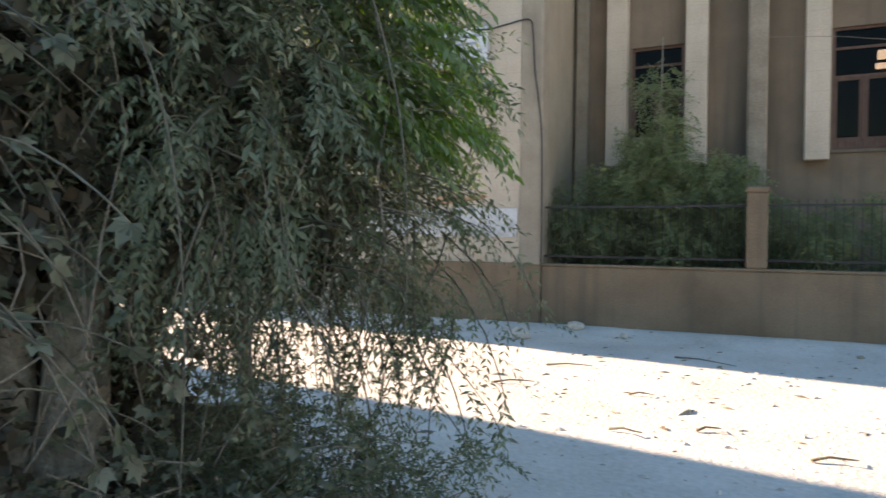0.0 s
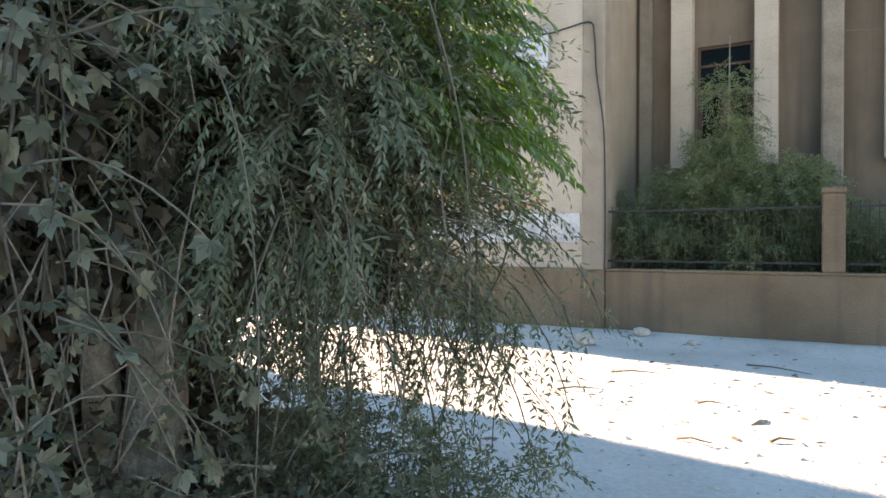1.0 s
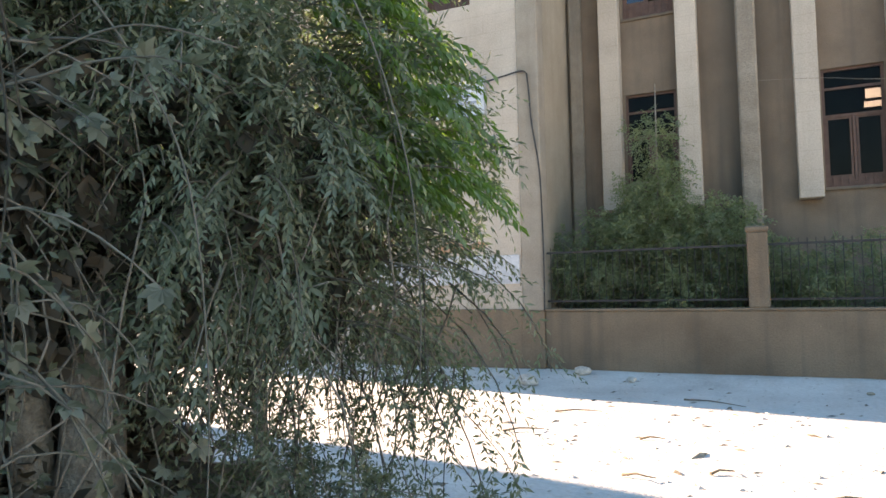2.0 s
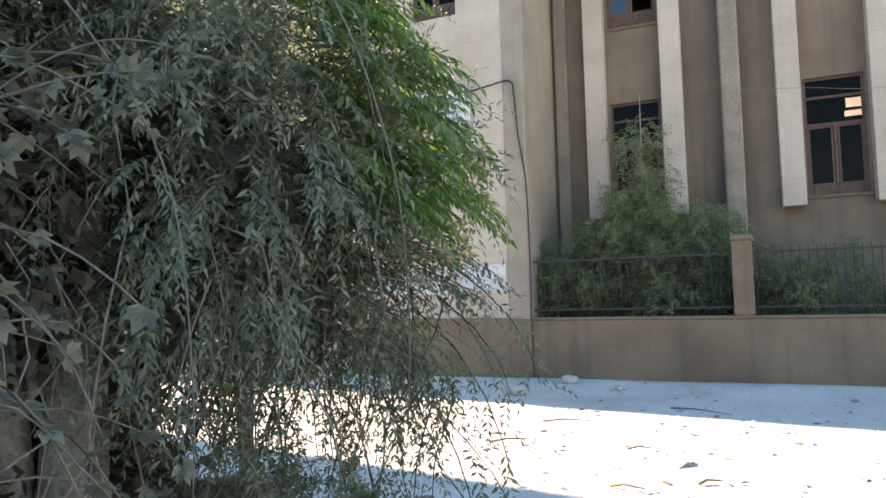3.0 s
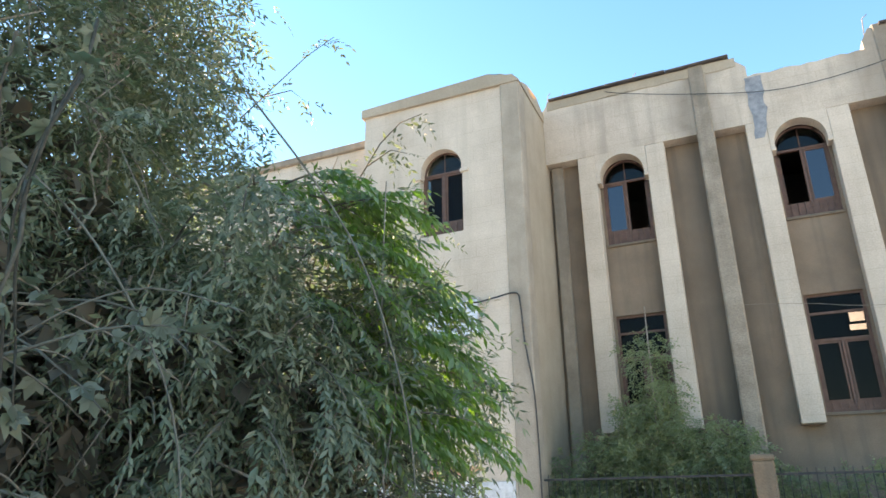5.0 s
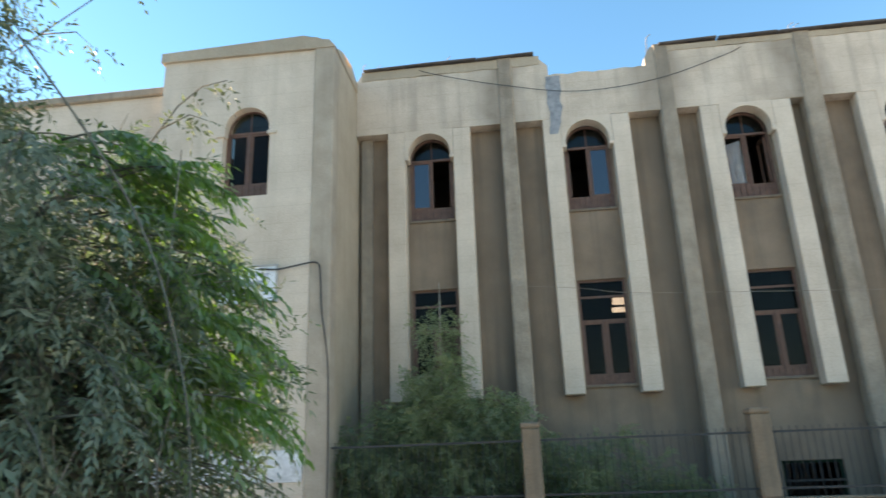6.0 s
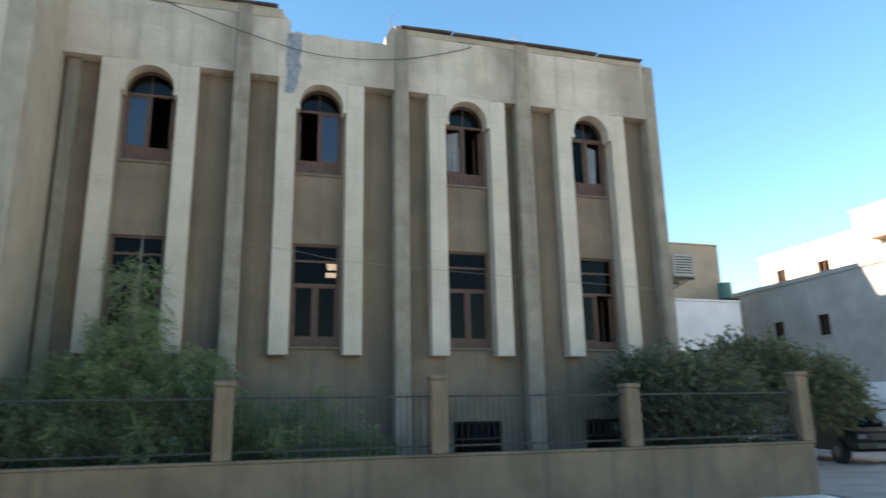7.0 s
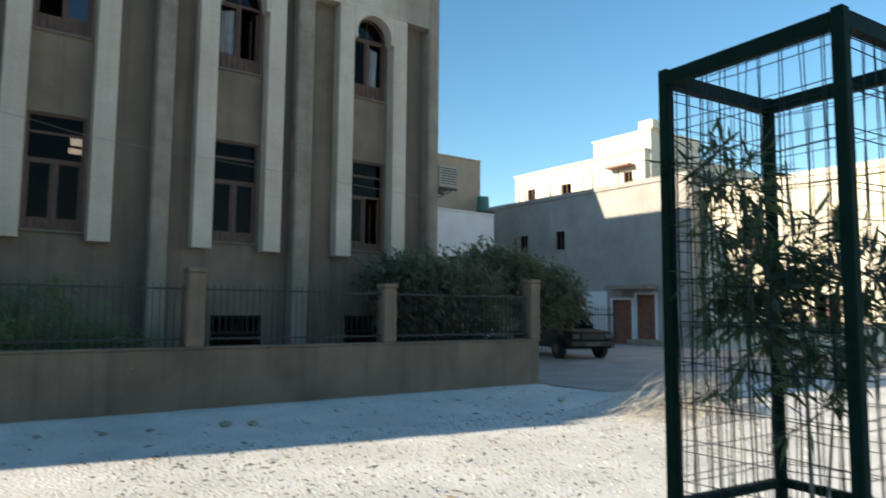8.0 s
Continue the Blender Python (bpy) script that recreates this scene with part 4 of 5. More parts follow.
# a vine with broader leaves close to the camera
vine_lines = []
for k in range(40):
    a, d = r.uniform(57, 82), r.uniform(1.25, 2.1)
    x, y = -d * math.sin(radians(a)), d * math.cos(radians(a))
    z = r.uniform(1.3, 2.7)
    n = int(r.integers(6, 13))
    vine_lines.append([(x + 0.05 * math.sin(j * 0.7 + k), y + 0.05 * math.cos(j * 0.9 + k), max(0.05, z - j * 0.14)) for j in range(n)])
plant("climbing_vine", "grey-green dusty vine with broad leaves on long bare runners", (-1.8, 0.9, 0), [(-1.8, 0.85, 1.5, 0.42, 0.4, 0.9, 3), (-2.1, 0.95, 0.6, 0.45, 0.4, 0.5, 1.2)], 72, 0.09, 6, 0.2, 1.0, 0.052, 0.3, VINE, 0, 31, extra=vine_lines, twigs=1.0, category="vine", stem_mat=TWIG, palmate=True)
# long arching runners across the crown
for k, pts in enumerate((((-1.5, 1.6, 2.9), (-1.15, 1.75, 2.35), (-1.0, 1.85, 1.85), (-0.97, 1.9, 1.4), (-0.98, 1.9, 1.0)), ((-1.9, 1.1, 2.5), (-1.6, 1.2, 2.2), (-1.35, 1.3, 1.75), (-1.3, 1.35, 1.2), (-1.32, 1.36, 0.7)),
                         ((-2.1, 0.9, 1.35), (-1.75, 1.05, 1.85), (-1.45, 1.2, 2.05), (-1.2, 1.35, 2.0)), ((-1.9, 0.75, 2.1), (-1.75, 0.85, 1.7), (-1.7, 0.9, 1.2), (-1.72, 0.92, 0.5)))):
    t = thing("vine_runner", "bare arching grey runner of the vine", "vine", pts[-1], "vine runners")
    ob = part("runner", tube(bmesh.new(), spline(pts), 0.0042, 0.0018, 5), TWIG, t)
    ob.matrix_parent_inverse = Matrix.Translation([-v for v in pts[-1]])
# low growth at the foot of the tree
plant("low_shrub", "low dusty shrub at the foot of the tree", (-2.0, 2.0, 0), [(-1.75, 1.9, 0.34, 0.5, 0.4, 0.30, 3), (-2.35, 1.15, 0.34, 0.5, 0.4, 0.36, 2.2), (-1.4, 2.15, 0.22, 0.35, 0.3, 0.26, 1)], 330, 0.07, 5, 0.1, 1.4, 0.044, 0.28, VINE, 0, 41, twigs=0.5, palmate=True)

plant("weedy_undergrowth", "grey-green weedy undergrowth below the tree", (-1.7, 2.4, 0), [(-1.75, 2.4, 0.3, 0.38, 0.3, 0.34, 3), (-1.35, 2.5, 0.2, 0.26, 0.22, 0.24, 1.5)], 270, 0.07, 5, 0.02, 1.8, 0.12, 0.2, LEAF, 9, 43, twigs=0.5)
# low cement planter wall behind the tree
pw = slab([(-0.6, 0), (0.62, 0), (0.5, 0.2), (0.46, 0.42), (0.3, 0.5), (0.1, 0.48), (-0.3, 0.55), (-0.6, 0.52)], -0.08, 0.08)
pw = solid("planter_wall", pw, RIB, "low cracked cement planter wall behind the tree", "wall", (-2.72, 2.72, 0))
pw.rotation_euler = (0, 0, radians(24))

# garden shrubs behind the fence
plant("garden_shrub", "large feathery green shrub behind the fence", (-1.5, 11.3, 0), clumps([(-1.6, 11.2, 1.7, 1.3, 0.45, 1.0, 6), (-1.5, 11.3, 2.6, 0.6, 0.4, 0.7, 2.4), (-1.45, 11.3, 3.6, 0.22, 0.2, 0.8, 0.6), (-2.72, 11.2, 1.65, 0.38, 0.35, 0.6, 2.0), (-0.3, 11.2, 1.8, 0.6, 0.35, 0.7, 2), (-0.7, 11.2, 2.3, 0.55, 0.35, 0.3, 1.5), (-2.2, 11.2, 2.2, 0.5, 0.35, 0.35, 1.4)], 4, 0.26, 151),
      800, 0.085, 4, -0.02, 2.6, 0.22, 0.19, BUSH, 9, 51, [([(-1.5, 11.3, 0), (-1.52, 11.3, 1.2), (-1.46, 11.3, 2.6), (-1.44, 11.3, 4.6)], 0.04, 0.008)])
plant("garden_shrub", "low feathery shrub behind the fence", (1.2, 11.2, 0), clumps([(0.8, 11.2, 1.3, 0.8, 0.4, 0.8, 3), (2.0, 11.2, 1.0, 0.8, 0.4, 0.55, 2)], 5, 0.25, 152), 420, 0.085, 4, 0.0, 2.4, 0.21, 0.17, BUSH, 9, 52, [([(1.2, 11.2, 0), (1.1, 11.2, 1.4)], 0.03, 0.01)])
plant("olive_bush", "dense dark olive bush over the garden railing", (8.4, 11.3, 0), [(8.0, 11.3, 1.9, 1.1, 0.6, 0.75, 4), (9.1, 11.3, 1.7, 0.85, 0.6, 0.8, 3), (7.4, 11.3, 2.1, 0.7, 0.45, 0.45, 1.2)], 1500, 0.10, 5, 0.03, 3.6, 0.11, 0.18, OLIVE, 0, 53, [([(8.4, 11.3, 0), (8.4, 11.3, 1.6)], 0.05, 0.03)])
plant("olive_tree", "dark rounded tree beside the side wall", (15.2, 16.0, 0), [(14.2, 16.0, 2.6, 1.2, 0.9, 0.85, 4), (15.7, 16.0, 2.2, 1.3, 0.9, 0.9, 4), (16.9, 16.2, 1.95, 0.8, 0.7, 0.7, 2), (13.2, 15.8, 2.9, 0.7, 0.6, 0.5, 1.2)], 2000, 0.12, 5, 0.03, 3.2, 0.14, 0.2, OLIVE, 0, 54,
      [([(15.2, 16, 0), (15.2, 16, 1.5), (14.9, 15.9, 2.4)], 0.11, 0.05)], category="tree")

# ---- tree guard with a young oleander ----
GREEN_STEEL.node_tree.nodes["Principled BSDF"].inputs["Specular IOR Level"].default_value = 0.2
guard = thing("tree_guard", "dark green steel tree guard with wire mesh sides", "tree guard", (2.42, 0.908, 0))
guard.rotation_euler = (0, 0, radians(-4.2))
GX, GY, GH, g2 = 0.305, 0.305, 2.45, 0.019
for sx in (-1, 1):
    for sy in (-1, 1):
        part("post", boxes((sx * GX - g2, sx * GX + g2, sy * GY - g2, sy * GY + g2, 0, GH), bevel=0.004), GREEN_STEEL, guard)
for z, lo, hi in ((0.12, 0.02, 0.03), (0.945, 0.013, 0.016), (GH - 0.04, 0.02, 0.03)):
    for s in (-1, 1):
        part("rail", boxes((-GX + g2, GX - g2, s * GY - 0.017, s * GY + 0.017, z - lo, z + hi)), GREEN_STEEL, guard)
        part("rail", boxes((s * GX - 0.017, s * GX + 0.017, -GY + g2, GY - g2, z - lo, z + hi)), GREEN_STEEL, guard)
gr = np.random.default_rng(5)
for s in (-1, 1):
    for ax in (0, 1):
        bm = bmesh.new()
        half, off = (GX, GY) if ax == 0 else (GY, GX)
        for k in range(18):
            u = -half + 0.04 + (k // 2) * (2 * half - 0.08) / 8 + (k % 2) * gr.uniform(0.010, 0.024) + gr.normal(0, 0.004)
            p = [(u + gr.normal(0, 0.004), s * off + gr.normal(0, 0.006), z) for z in np.linspace(0.1, GH - 0.05, 7)]
            tube(bm, p if ax == 0 else [(b, a, z) for a, b, z in p], 0.0017, seg=4)
        for k in range(34):
            z = 0.2 + (k // 2) * (GH - 0.30) / 16 + (k % 2) * gr.uniform(0.012, 0.03) + gr.normal(0, 0.008)
            p = [(-half, s * off, z), (gr.normal(0, 0.05), s * off + gr.normal(0, 0.012), z + gr.normal(0, 0.008)), (half, s * off, z + gr.normal(0, 0.01))]
            tube(bm, p if ax == 0 else [(b, a, c) for a, b, c in p], 0.0018, seg=4)
        part("wire_mesh", bm, WIRE, guard, "bent dark wire mesh")
for k in range(2):
    part("loose_wire", tube(bmesh.new(), [(-0.02 + 0.02 * k, -GY + 0.02, GH - 0.3), (0.0 + 0.02 * k, -GY, GH + 0.0), (-0.02 + 0.02 * k, -GY + 0.01, GH + 0.5), (-0.03 + 0.015 * k, -GY, GH + 1.4)], 0.003, seg=4), WIRE, guard)
plant("oleander", "young oleander with narrow dark leaves inside the guard", (2.43, 0.92, 0), clumps([(2.30, 1.08, 2.0, 0.11, 0.12, 0.30, 1.4), (2.33, 1.03, 1.72, 0.18, 0.18, 0.26, 2.8), (2.40, 0.95, 1.5, 0.2, 0.2, 0.27, 3.0), (2.52, 0.78, 1.7, 0.16, 0.16, 0.3, 1.8)], 4, 0.045, 161), 185, 0.035, 4, 0.0, 3.0, 0.115, 0.062, OLEANDER, 0, 61,
      [([(2.43, 0.92, 0), (2.44, 0.92, 0.6), (2.42, 0.92, 1.4), (2.36, 0.93, 2.1)], 0.012, 0.004), ([(2.44, 0.92, 0.5), (2.5, 0.9, 1.0), (2.56, 0.88, 1.5)], 0.009, 0.003)], spread=0.6, inner=0.1, twigs=0.4)

# ---- rubble, brush and litter on the street ----


def rock(x, y, s, seed, mat=STONE, label="pale chunk of broken plaster on the dust", flat=0.6):
    bm = bmesh.new()
    bmesh.ops.create_icosphere(bm, subdivisions=2, radius=s)
    for v in bm.verts:
        k = 1 + 0.35 * noise.noise(v.co / s * 1.1 + Vector((seed, seed * 2.3, 0)))
        v.co = Vector((round(v.co.x * k / s * 3) / 3 * s * 0.5 + v.co.x * k * 0.5, v.co.y * k * 0.8, v.co.z * k * flat))
    lo = min(v.co.z for v in bm.verts)
    for v in bm.verts:
        v.co.z -= lo + s * 0.08
    return solid("rubble_stone", bm, mat, label, "stone", (x, y, ground_height(x, y)), "rubble stones")


for i, (x, y, s) in enumerate(((-3.0, 9.15, 0.15), (-2.45, 10.05, 0.12), (-1.7, 9.75, 0.07), (-3.4, 9.6, 0.06), (3.3, 9.2, 0.09), (3.65, 9.1, 0.08), (2.35, 9.3, 0.05), (1.8, 9.3, 0.06), (1.1, 9.5, 0.045), (9.1, 8.5, 0.1), (5.2, 9.6, 0.06))):
    if 1 < x < 5:
        rock(x, y, s, i, LITTER, "brown clod of dry earth and weeds on the dust", 0.45)
    else:
        rock(x, y, s, i)
# a heap of pale dry brush by the guard
bm = bmesh.new()
hr = np.random.default_rng(8)
for k in range(190):
    x0, y0 = 9.8 + hr.uniform(-0.7, 1.8), 6.4 + hr.uniform(-0.5, 0.7)
    ln, a = hr.uniform(0.7, 1.6), math.pi + hr.normal(0, 0.35)
    top = 0.62 * math.exp(-((x0 - 10.2) / 0.8) ** 2) * hr.uniform(0.5, 1.1) + 0.08
    tube(bm, [(x0, y0, top), (x0 + math.cos(a) * ln * 0.5, y0 + math.sin(a) * ln * 0.5, top * 0.62), (x0 + math.cos(a) * ln, y0 + math.sin(a) * ln, 0.02)], 0.0065, 0.003, 4)
tagged(solid("brush_heap", bm, BRUSH, "heap of pale dry brush and palm stalks", "brush", kind="stuff"))


def litter(name, n, region, size, mat, label, seed, thick=0.25, long=1.0):
    """Small chips and curled leaves lying on the dust."""
    q = np.random.default_rng(seed)
    verts, faces = [], []
    for k in range(n):
        x, y = q.uniform(*region[:2]), q.uniform(*region[2:])
        s = size * q.lognormal(0, 0.45)
        a = q.uniform(0, 6.28)
        z = ground_height(x, y) + 0.001
        h = s * thick
        c, d = math.cos(a), math.sin(a)
        base = len(verts)
        for u, v, w in ((-1, 0, 0.1), (-0.1, -0.5 / long, 0.0), (1, 0.1, 0.2), (0.1, 0.5 / long, 0.0), (0, 0, 1)):
            uu, vv = u * s * long, v * s * long * q.uniform(0.7, 1.3)
            verts.append((x + uu * c - vv * d, y + uu * d + vv * c, z + w * h))
        faces += [(base, base + 1, base + 4), (base + 1, base + 2, base + 4), (base + 2, base + 3, base + 4), (base + 3, base, base + 4)]
    me = bpy.data.meshes.new(name)
    me.from_pydata(verts, [], faces)
    me.materials.append(mat)
    return tagged(new(name, me), label, "litter", kind="stuff")


litter("leaf_litter", 600, (-7, 14, 3.2, 10.2), 0.026, LITTER, "dry leaves and dark scraps scattered over the dust", 71, 0.35, 1.6)
litter("street_litter", 5200, (1.2, 10.5, 4.0, 7.9), 0.0105, LITTER, "dark scraps and dry leaves on the sunlit dust", 73, 0.45, 1.5)
litter("plaster_chips", 3200, (-6, 13, 3.0, 10.3), 0.016, CHIPS, "fine plaster chips scattered over the dust", 72, 0.5)
for k, (x, y, a, ln) in enumerate(((-0.9, 8.6, -0.5, 0.75), (-2.1, 7.3, 0.2, 0.5), (-1.05, 6.3, 0.1, 0.22), (-0.98, 5.05, -0.2, 0.24), (-0.4, 5.3, 0.5, 0.2), (0.3, 4.9, 0.3, 0.3), (-2.3, 6.2, 0.4, 0.4))):
    pts = [(0, 0, 0.012), (ln * 0.4, 0.03, 0.03), (ln * 0.75, -0.02, 0.035), (ln, 0.04, 0.015)]
    ob = solid("fallen_twig", tube(bmesh.new(), pts, 0.012, 0.004, 5), TWIG, "fallen dry twig on the dust", "twig", (x, y, ground_height(x, y)), "fallen twigs")
    ob.rotation_euler = (0, 0, a)

# ---- parked car beyond the fence corner ----
car = thing("parked_car", "dark teal parked car, dusty, beside an iron railing", "car", (18.25, 17.5, 0))
prof = [(-1.95, 0.35), (1.95, 0.35), (2.0, 0.62), (1.95, 0.86), (0.95, 0.95), (0.45, 1.45), (-0.55, 1.5), (-1.05, 1.08), (-1.95, 1.0)]
body = slab(prof, -0.8, 0.8)
bmesh.ops.bevel(body, geom=body.edges[:], offset=0.03, segments=1, affect="EDGES")
METALGREEN.node_tree.nodes["Principled BSDF"].inputs["Specular IOR Level"].default_value = 0.12
part("body", body, METALGREEN, car)
for x in (-1.25, 1.25):
    for y in (-0.78, 0.78):
        bm = bmesh.new()
        bmesh.ops.create_cone(bm, cap_ends=True, segments=20, radius1=0.34, radius2=0.34, depth=0.22, matrix=Matrix.Translation((x, y, 0.34)) @ Matrix.Rotation(radians(90), 4, "X"))
        bmesh.ops.bevel(bm, geom=[e for e in bm.edges if len(e.link_faces) == 2 and any(len(f.verts) > 6 for f in e.link_faces)], offset=0.03, segments=2, affect="EDGES")
        wheel = part("wheel", bm, TYRE, car)
        bm = bmesh.new()
        bmesh.ops.create_cone(bm, cap_ends=True, segments=16, radius1=0.19, radius2=0.15, depth=0.24, matrix=Matrix.Translation((x, y, 0.34)) @ Matrix.Rotation(radians(90), 4, "X"))
        part("rim", bm, RIM, wheel)
part("side_window", slab([(0.8, 1.0), (0.40, 1.38), (-0.5, 1.42), (-0.6, 1.02)], -0.815, -0.802), GLASS, car)
part("windscreen", slab([(-0.7, 0), (0.7, 0), (0.6, 0.62), (-0.6, 0.62)], -0.006, 0.006), GLASS, car).matrix_local = Matrix.Translation((0.97, 0, 0.96)) @ Matrix.Rotation(radians(90), 4, "Z") @ Matrix.Rotation(radians(-45), 4, "X")
part("bumper", boxes((1.96, 2.08, -0.8, 0.8, 0.42, 0.58), bevel=0.03), IRON, car)
for y in (-0.6, 0.6):
    part("headlight", boxes((1.97, 2.03, y - 0.13, y + 0.13, 0.66, 0.8), bevel=0.02), LAMP, car)
part("grille", boxes((2.0, 2.035, -0.44, 0.44, 0.64, 0.82), bevel=0.01), IRON, car)
part("number_plate", boxes((2.085, 2.095, -0.26, 0.26, 0.44, 0.55)), RIM, car)
part("rear_window", slab([(-0.66, 0), (0.66, 0), (0.56, 0.5), (-0.56, 0.5)], -0.006, 0.006), GLASS, car).matrix_local = Matrix.Translation((-1.04, 0, 1.08)) @ Matrix.Rotation(radians(-90), 4, "Z") @ Matrix.Rotation(radians(-40), 4, "X")
for y in (-0.83, 0.83):
    part("wing_mirror", boxes((0.62, 0.74, y - 0.09, y + 0.09, 0.98, 1.1), bevel=0.025), METALGREEN, car)
    part("door_seam", boxes((0.28, 0.295, y * 0.968 - 0.004, y * 0.968 + 0.004, 0.42, 0.98)), IRON, car)
    part("door_handle", boxes((-0.5, -0.32, y * 0.975 - 0.012, y * 0.975 + 0.012, 0.86, 0.89)), RIM, car)
car.rotation_euler, car.scale = (0, 0, radians(255)), (1.05, 1.05, 1.08)

railing = thing("iron_railing", "black spiked iron railing behind the parked car", "railing", (18.2, 20.0, 0), kind="structure")
for k in range(31):
    bm = tube(bmesh.new(), [(k * 0.2, 0, 0), (k * 0.2, 0, 1.68)], 0.02, seg=5)
    tube(bm, [(k * 0.2, 0, 1.68), (k * 0.2, 0, 1.74), (k * 0.2, 0, 1.92)], 0.04, 0.004, seg=5)
    part("bar", bm, IRON, railing)
for z in (0.25, 1.5):
    part("rail", boxes((-0.05, 6.05, -0.025, 0.025, z - 0.025, z + 0.025)), IRON, railing)

# ---- houses at the end of the street ----


def house(name, label, x0, x1, y0, y1, h, mat, windows=(), parapet=0.0, doors=()):
    """A plain house: storeys of render, a thin parapet, window and door openings set into the walls."""
    t = thing(name, label, "house", ((x0 + x1) / 2, (y0 + y1) / 2, 0))
    inv = Matrix.Translation((-(x0 + x1) / 2, -(y0 + y1) / 2, 0))

    def add(nm, bm, m, lab=""):
        ob = part(nm, bm, m, t, lab)
        ob.matrix_parent_inverse = inv
        return ob
    holes_w = [(a, b, c, d) for f, a, b, c, d in windows if f == "w"] + [(a, b, c, d) for f, a, b, c, d in doors if f == "w"]
    holes_s = [(a, b, c, d) for f, a, b, c, d in windows if f == "s"]
    wb = wall_with_holes(-y1, -y0, 0, h, 0, 0.3, [(-b, -a, c, d) for a, b, c, d in holes_w])
    wb.transform(Matrix.Translation((x0, 0, 0)) @ Matrix.Rotation(radians(-90), 4, "Z"))
    add("wall", wb, mat)
    add("wall", wall_with_holes(x0 + 0.3, x1 - 0.3, 0, h, y0, y0 + 0.3, holes_s), mat)
    add("wall", boxes((x0 + 0.3, x1 - 0.3, y1 - 0.3, y1, 0, h)), mat)
    add("wall", boxes((x1 - 0.3, x1, y0, y1, 0, h)), mat)
    add("roof", boxes((x0 + 0.3, x1 - 0.3, y0 + 0.3, y1 - 0.3, h - 0.6, h - 0.4)), ROOFTOP)
    if parapet:
        add("parapet", boxes((x0 - 0.08, x0 + 0.34, y0 - 0.08, y1 + 0.08, h, h + parapet), (x0 + 0.34, x1, y0 - 0.08, y0 + 0.3, h, h + parapet), bevel=0.02), mat)
    for f, a, b, c, d in windows:
        if f == "w":
            add("window", boxes((x0 + 0.12, x0 + 0.15, a, b, c, d)), GLASS)
            add("window_frame", boxes((x0 + 0.08, x0 + 0.18, a, a + 0.07, c, d), (x0 + 0.08, x0 + 0.18, b - 0.07, b, c, d), (x0 + 0.08, x0 + 0.18, (a + b) / 2 - 0.03, (a + b) / 2 + 0.03, c, d)), WOOD)
            add("window_sill", boxes((x0 - 0.08, x0 + 0.1, a - 0.08, b + 0.08, c - 0.08, c)), mat)
        else:
            add("window", boxes((a, b, y0 + 0.12, y0 + 0.15, c, d)), GLASS)
            add("window_sill", boxes((a - 0.08, b + 0.08, y0 - 0.08, y0 + 0.1, c - 0.08, c)), mat)
    for f, a, b, c, d in doors:
        dr = add("door", boxes((x0 + 0.1, x0 + 0.16, a + 0.03, b - 0.03, c, d - 0.03), bevel=0.01), DOORWOOD, "red-brown panelled street door")
        ob = part("door_frame", boxes((x0 - 0.05, x0 + 0.05, a - 0.12, a, c, d + 0.1), (x0 - 0.05, x0 + 0.05, b, b + 0.12, c, d + 0.1), (x0 - 0.05, x0 + 0.05, a, b, d, d + 0.1)), HOUSE_WHITE, t)
        ob.matrix_parent_inverse = inv
    return t, add


t, add = house("corner_house", "grey two-storey corner house with red-brown street doors", 28.0, 38, 18.5, 36.4, 8.0, HOUSE_GREY,
               (("w", 26.6, 27.3, 5.1, 6.15), ("w", 29.6, 30.3, 5.1, 6.15)), 0.25, (("w", 22.0, 23.25, 0.0, 2.25), ("w", 20.6, 21.7, 0.3, 2.5)))
add("canopy", boxes((27.1, 28.0, 20.4, 23.0, 2.75, 2.95), bevel=0.02), RIB, "grey concrete door canopy")
add("lower_render", boxes((27.94, 27.998, 23.6, 26.4, 0.0, 2.7)), HOUSE_WHITE, "white limewashed lower wall")
add("doorstep", boxes((27.4, 28.0, 20.3, 21.9, 0, 0.28), bevel=0.02), RIB)
t, add = house("upper_house", "sunlit cream upper storeys above the grey house", 29.2, 40, 22.0, 32.0, 10.1, HOUSE_CREAM,
               (("w", 27.2, 28.0, 8.3, 9.1), ("w", 22.8, 23.4, 8.25, 9.1), ("w", 30.2, 30.9, 8.4, 9.2)), 0.12)
t, add = house("stair_head", "cream stair house on the roof", 29.6, 34, 21.9, 25.8, 11.2, HOUSE_CREAM, (("w", 24.2, 24.7, 9.6, 10.2),), 0.1)
add("chimney", boxes((29.5, 30.3, 21.7, 22.6, 11.3, 11.75), bevel=0.02), HOUSE_CREAM)
add("awning", boxes((28.6, 29.6, 22.6, 24.2, 9.35, 9.45)), AWNING, "faded red awning")
t, add = house("far_house", "cream house with square windows down the street", 28.6, 40, 2.0, 18.2, 7.0, HOUSE_CREAM,
               (("w", 8.0, 9.0, 4.4, 5.8), ("w", 11.6, 12.6, 4.4, 5.8), ("w", 15.4, 16.4, 4.4, 5.8), ("w", 8.2, 9.0, 1.0, 2.3), ("w", 12.4, 13.4, 0.9, 2.4)), 0.5)
t, add = house("white_house", "white limewashed block in the shade", 19.3, 24.5, 28.6, 30.0, 6.9, HOUSE_WHITE, (("s", 21.4, 22.1, 3.6, 4.5),), 0.1)
t, add = house("tan_house", "tan two-storey house behind the white block", 18.0, 24.7, 30.05, 38, 10.2, TAN, (("s", 21.6, 22.5, 8.3, 9.2),), 0.1)
tank = thing("water_tank", "green water tank on a rooftop", "tank", (24.2, 29.2, 6.5))
bm = bmesh.new()
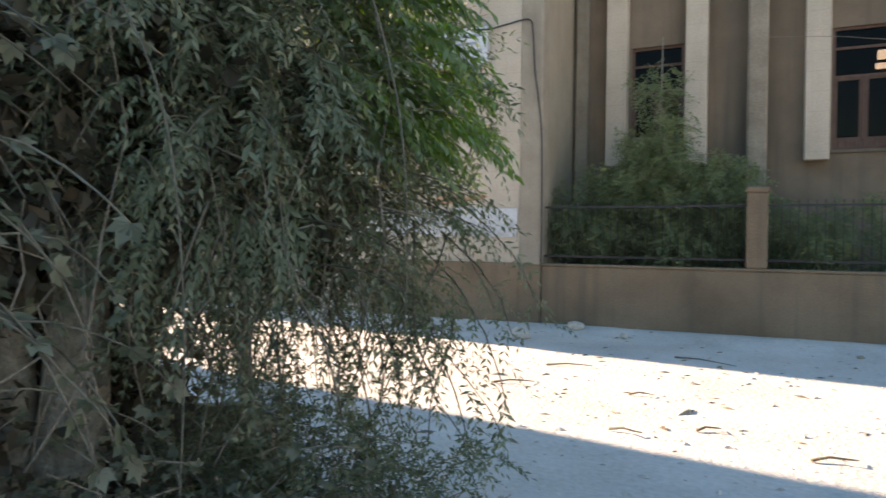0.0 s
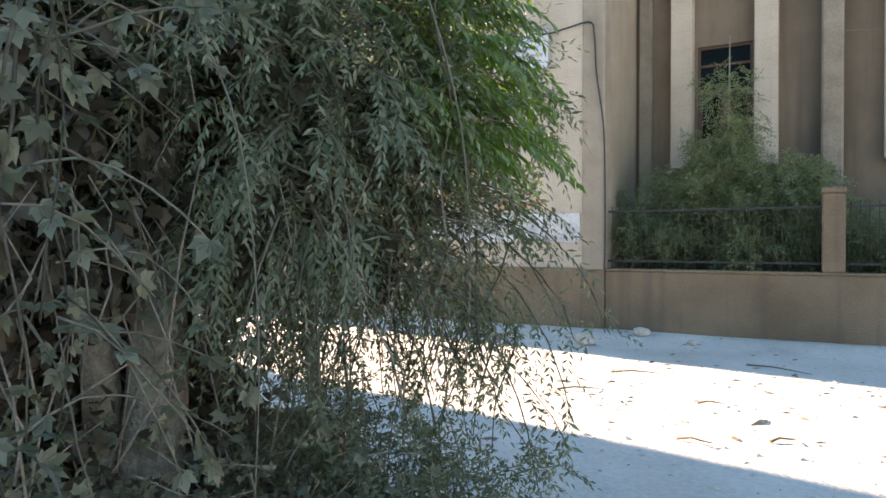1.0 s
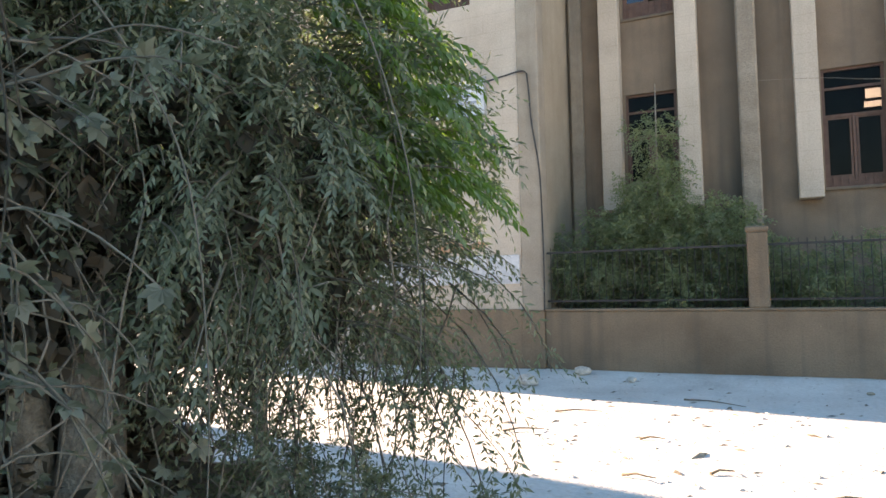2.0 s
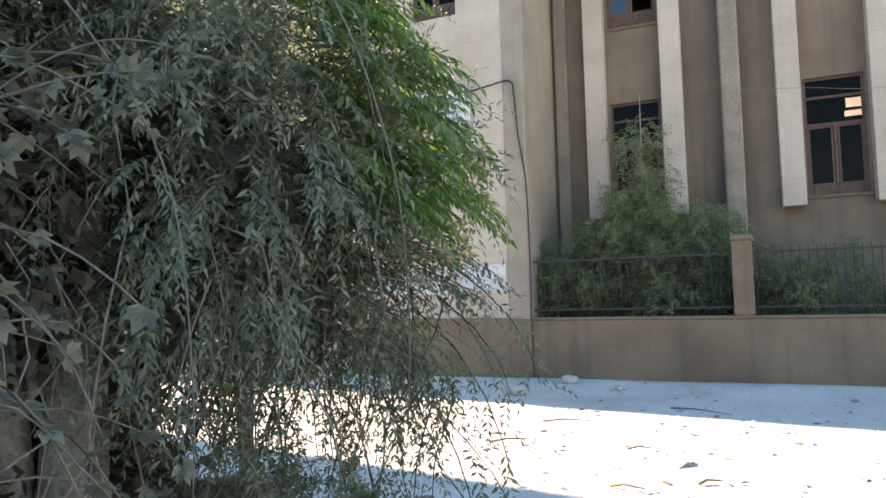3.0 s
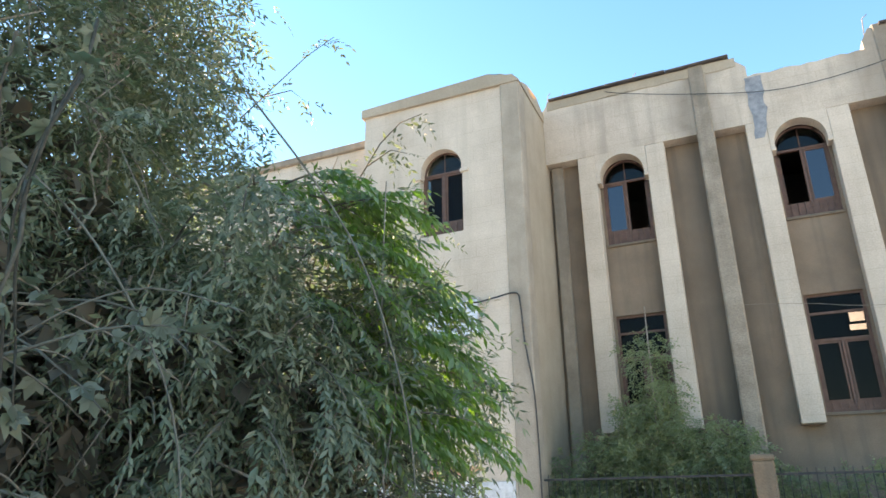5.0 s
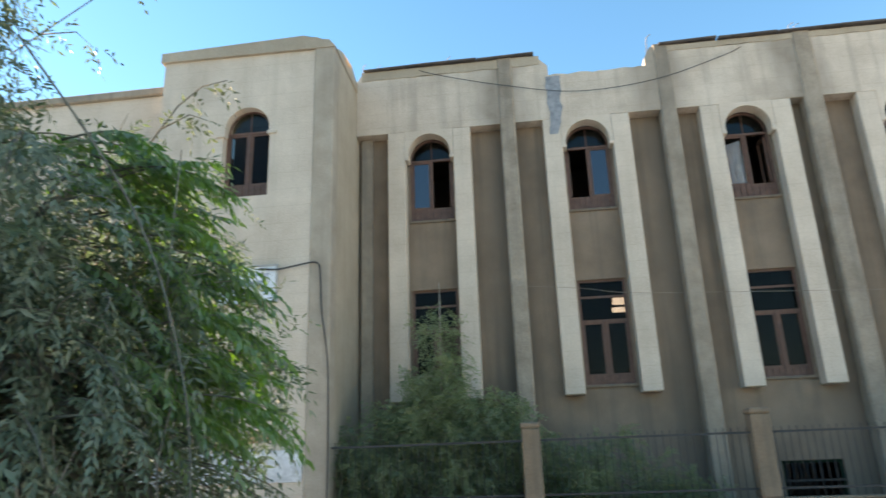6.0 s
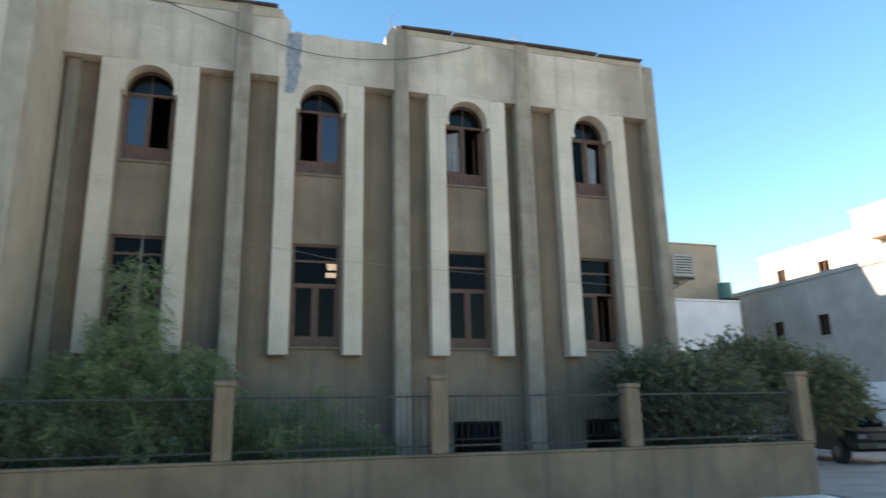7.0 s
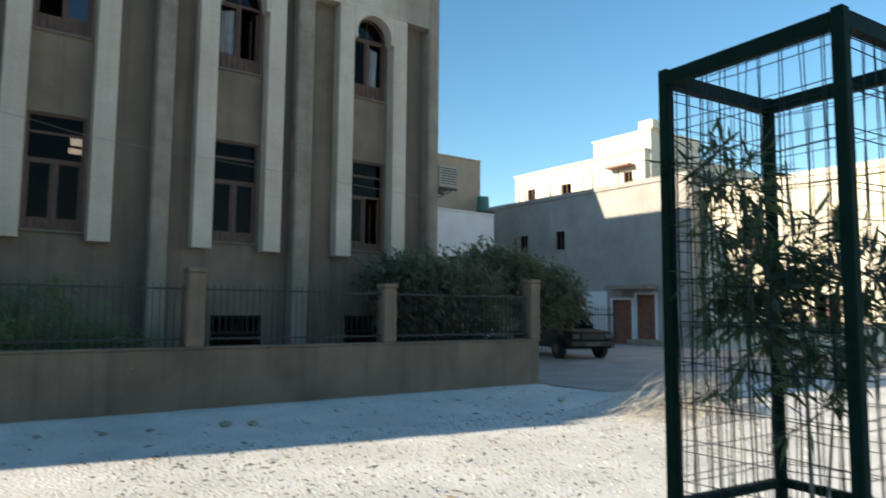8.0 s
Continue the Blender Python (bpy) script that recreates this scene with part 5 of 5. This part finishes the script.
bmesh.ops.create_cone(bm, cap_ends=True, segments=20, radius1=0.36, radius2=0.33, depth=0.85, matrix=Matrix.Translation((0, 0, 1.08)))
part("tank_body", bm, TANK, tank)
part("tank_stand", boxes((-0.45, -0.37, -0.45, -0.37, 0, 0.66), (0.37, 0.45, -0.45, -0.37, 0, 0.66), (-0.45, -0.37, 0.37, 0.45, 0, 0.66), (0.37, 0.45, 0.37, 0.45, 0, 0.66), (-0.48, 0.48, -0.48, 0.48, 0.62, 0.66)), IRON, tank)
for k, (x, y, z, h) in enumerate(((28.2, 30.6, 8.25, 1.0), (28.2, 30.0, 8.25, 1.2), (28.2, 29.3, 8.25, 0.7), (28.2, 27.9, 8.25, 0.8), (28.2, 25.4, 8.25, 0.9), (28.2, 24.7, 8.25, 1.2), (28.2, 24.2, 8.25, 1.1), (28.2, 22.9, 8.25, 0.8))):
    solid("roof_post", tube(bmesh.new(), [(0, 0, -0.2), (0.02, 0.01, h * 0.5), (0.0, 0.02, h)], 0.035, 0.03, 6), IRON, "thin iron post on a roof edge", "post", (x, y, z), "roof posts")

# air-conditioner bracket on the building's far corner
ac = thing("wall_unit", "grey cooling unit on dark brackets at the building's corner", "air conditioner", (8.72, 12.8, 4.42))
part("unit_box", boxes((0.45, 1.0, -0.36, 0.36, 0.05, 0.55), bevel=0.02), PIPE, ac)
for z in [0.12 + 0.06 * k for k in range(7)]:
    part("grille_slat", boxes((0.5, 0.95, -0.372, -0.362, z, z + 0.02)), IRON, ac)
for y in (-0.28, 0.28):
    part("bracket", boxes((-0.02, 1.02, y - 0.02, y + 0.02, 0, 0.05)), IRON, ac)
    part("strut", tube(bmesh.new(), [(-0.01, y, -0.45), (0.9, y, 0.01)], 0.016, seg=5), IRON, ac)
part("drain_pipe", tube(bmesh.new(), spline([(0.5, -0.3, 0.1), (0.3, -0.34, -0.15), (0.12, -0.3, -0.7), (0.1, -0.3, -2.2)]), 0.012, seg=5), CABLE, ac)

# ---- unseen plain blocks, added to close the place, bounce daylight and cast shadows ----
solid("unseen_rear_wall", boxes((-30, 30, -14.5, -14.0, 0, 3.2)), TAN, "unseen tan wall added behind the camera", "wall", kind="structure")
# unseen; edge set by the near shadow, steps tuned to the tree's light
solid("street_end_shadow_block", boxes((-26, -16.2, 4.5, 7.35, 0, 7.2), (-26, -16.2, -9, 4.5, 0, 10.6)), HOUSE_CREAM, "unseen cream block at the street end, shaped to cast shadow", "building", kind="structure")
# unseen blocker added to shade the corner house; white brightens one window's patch
solid("north_shadow_block", boxes((3, 13, 20.6, 27, 0, 12.4), (3, 13, 27, 33, 0, 14.2)), HOUSE_WHITE, "unseen white block that shades the corner house", "building", kind="structure")
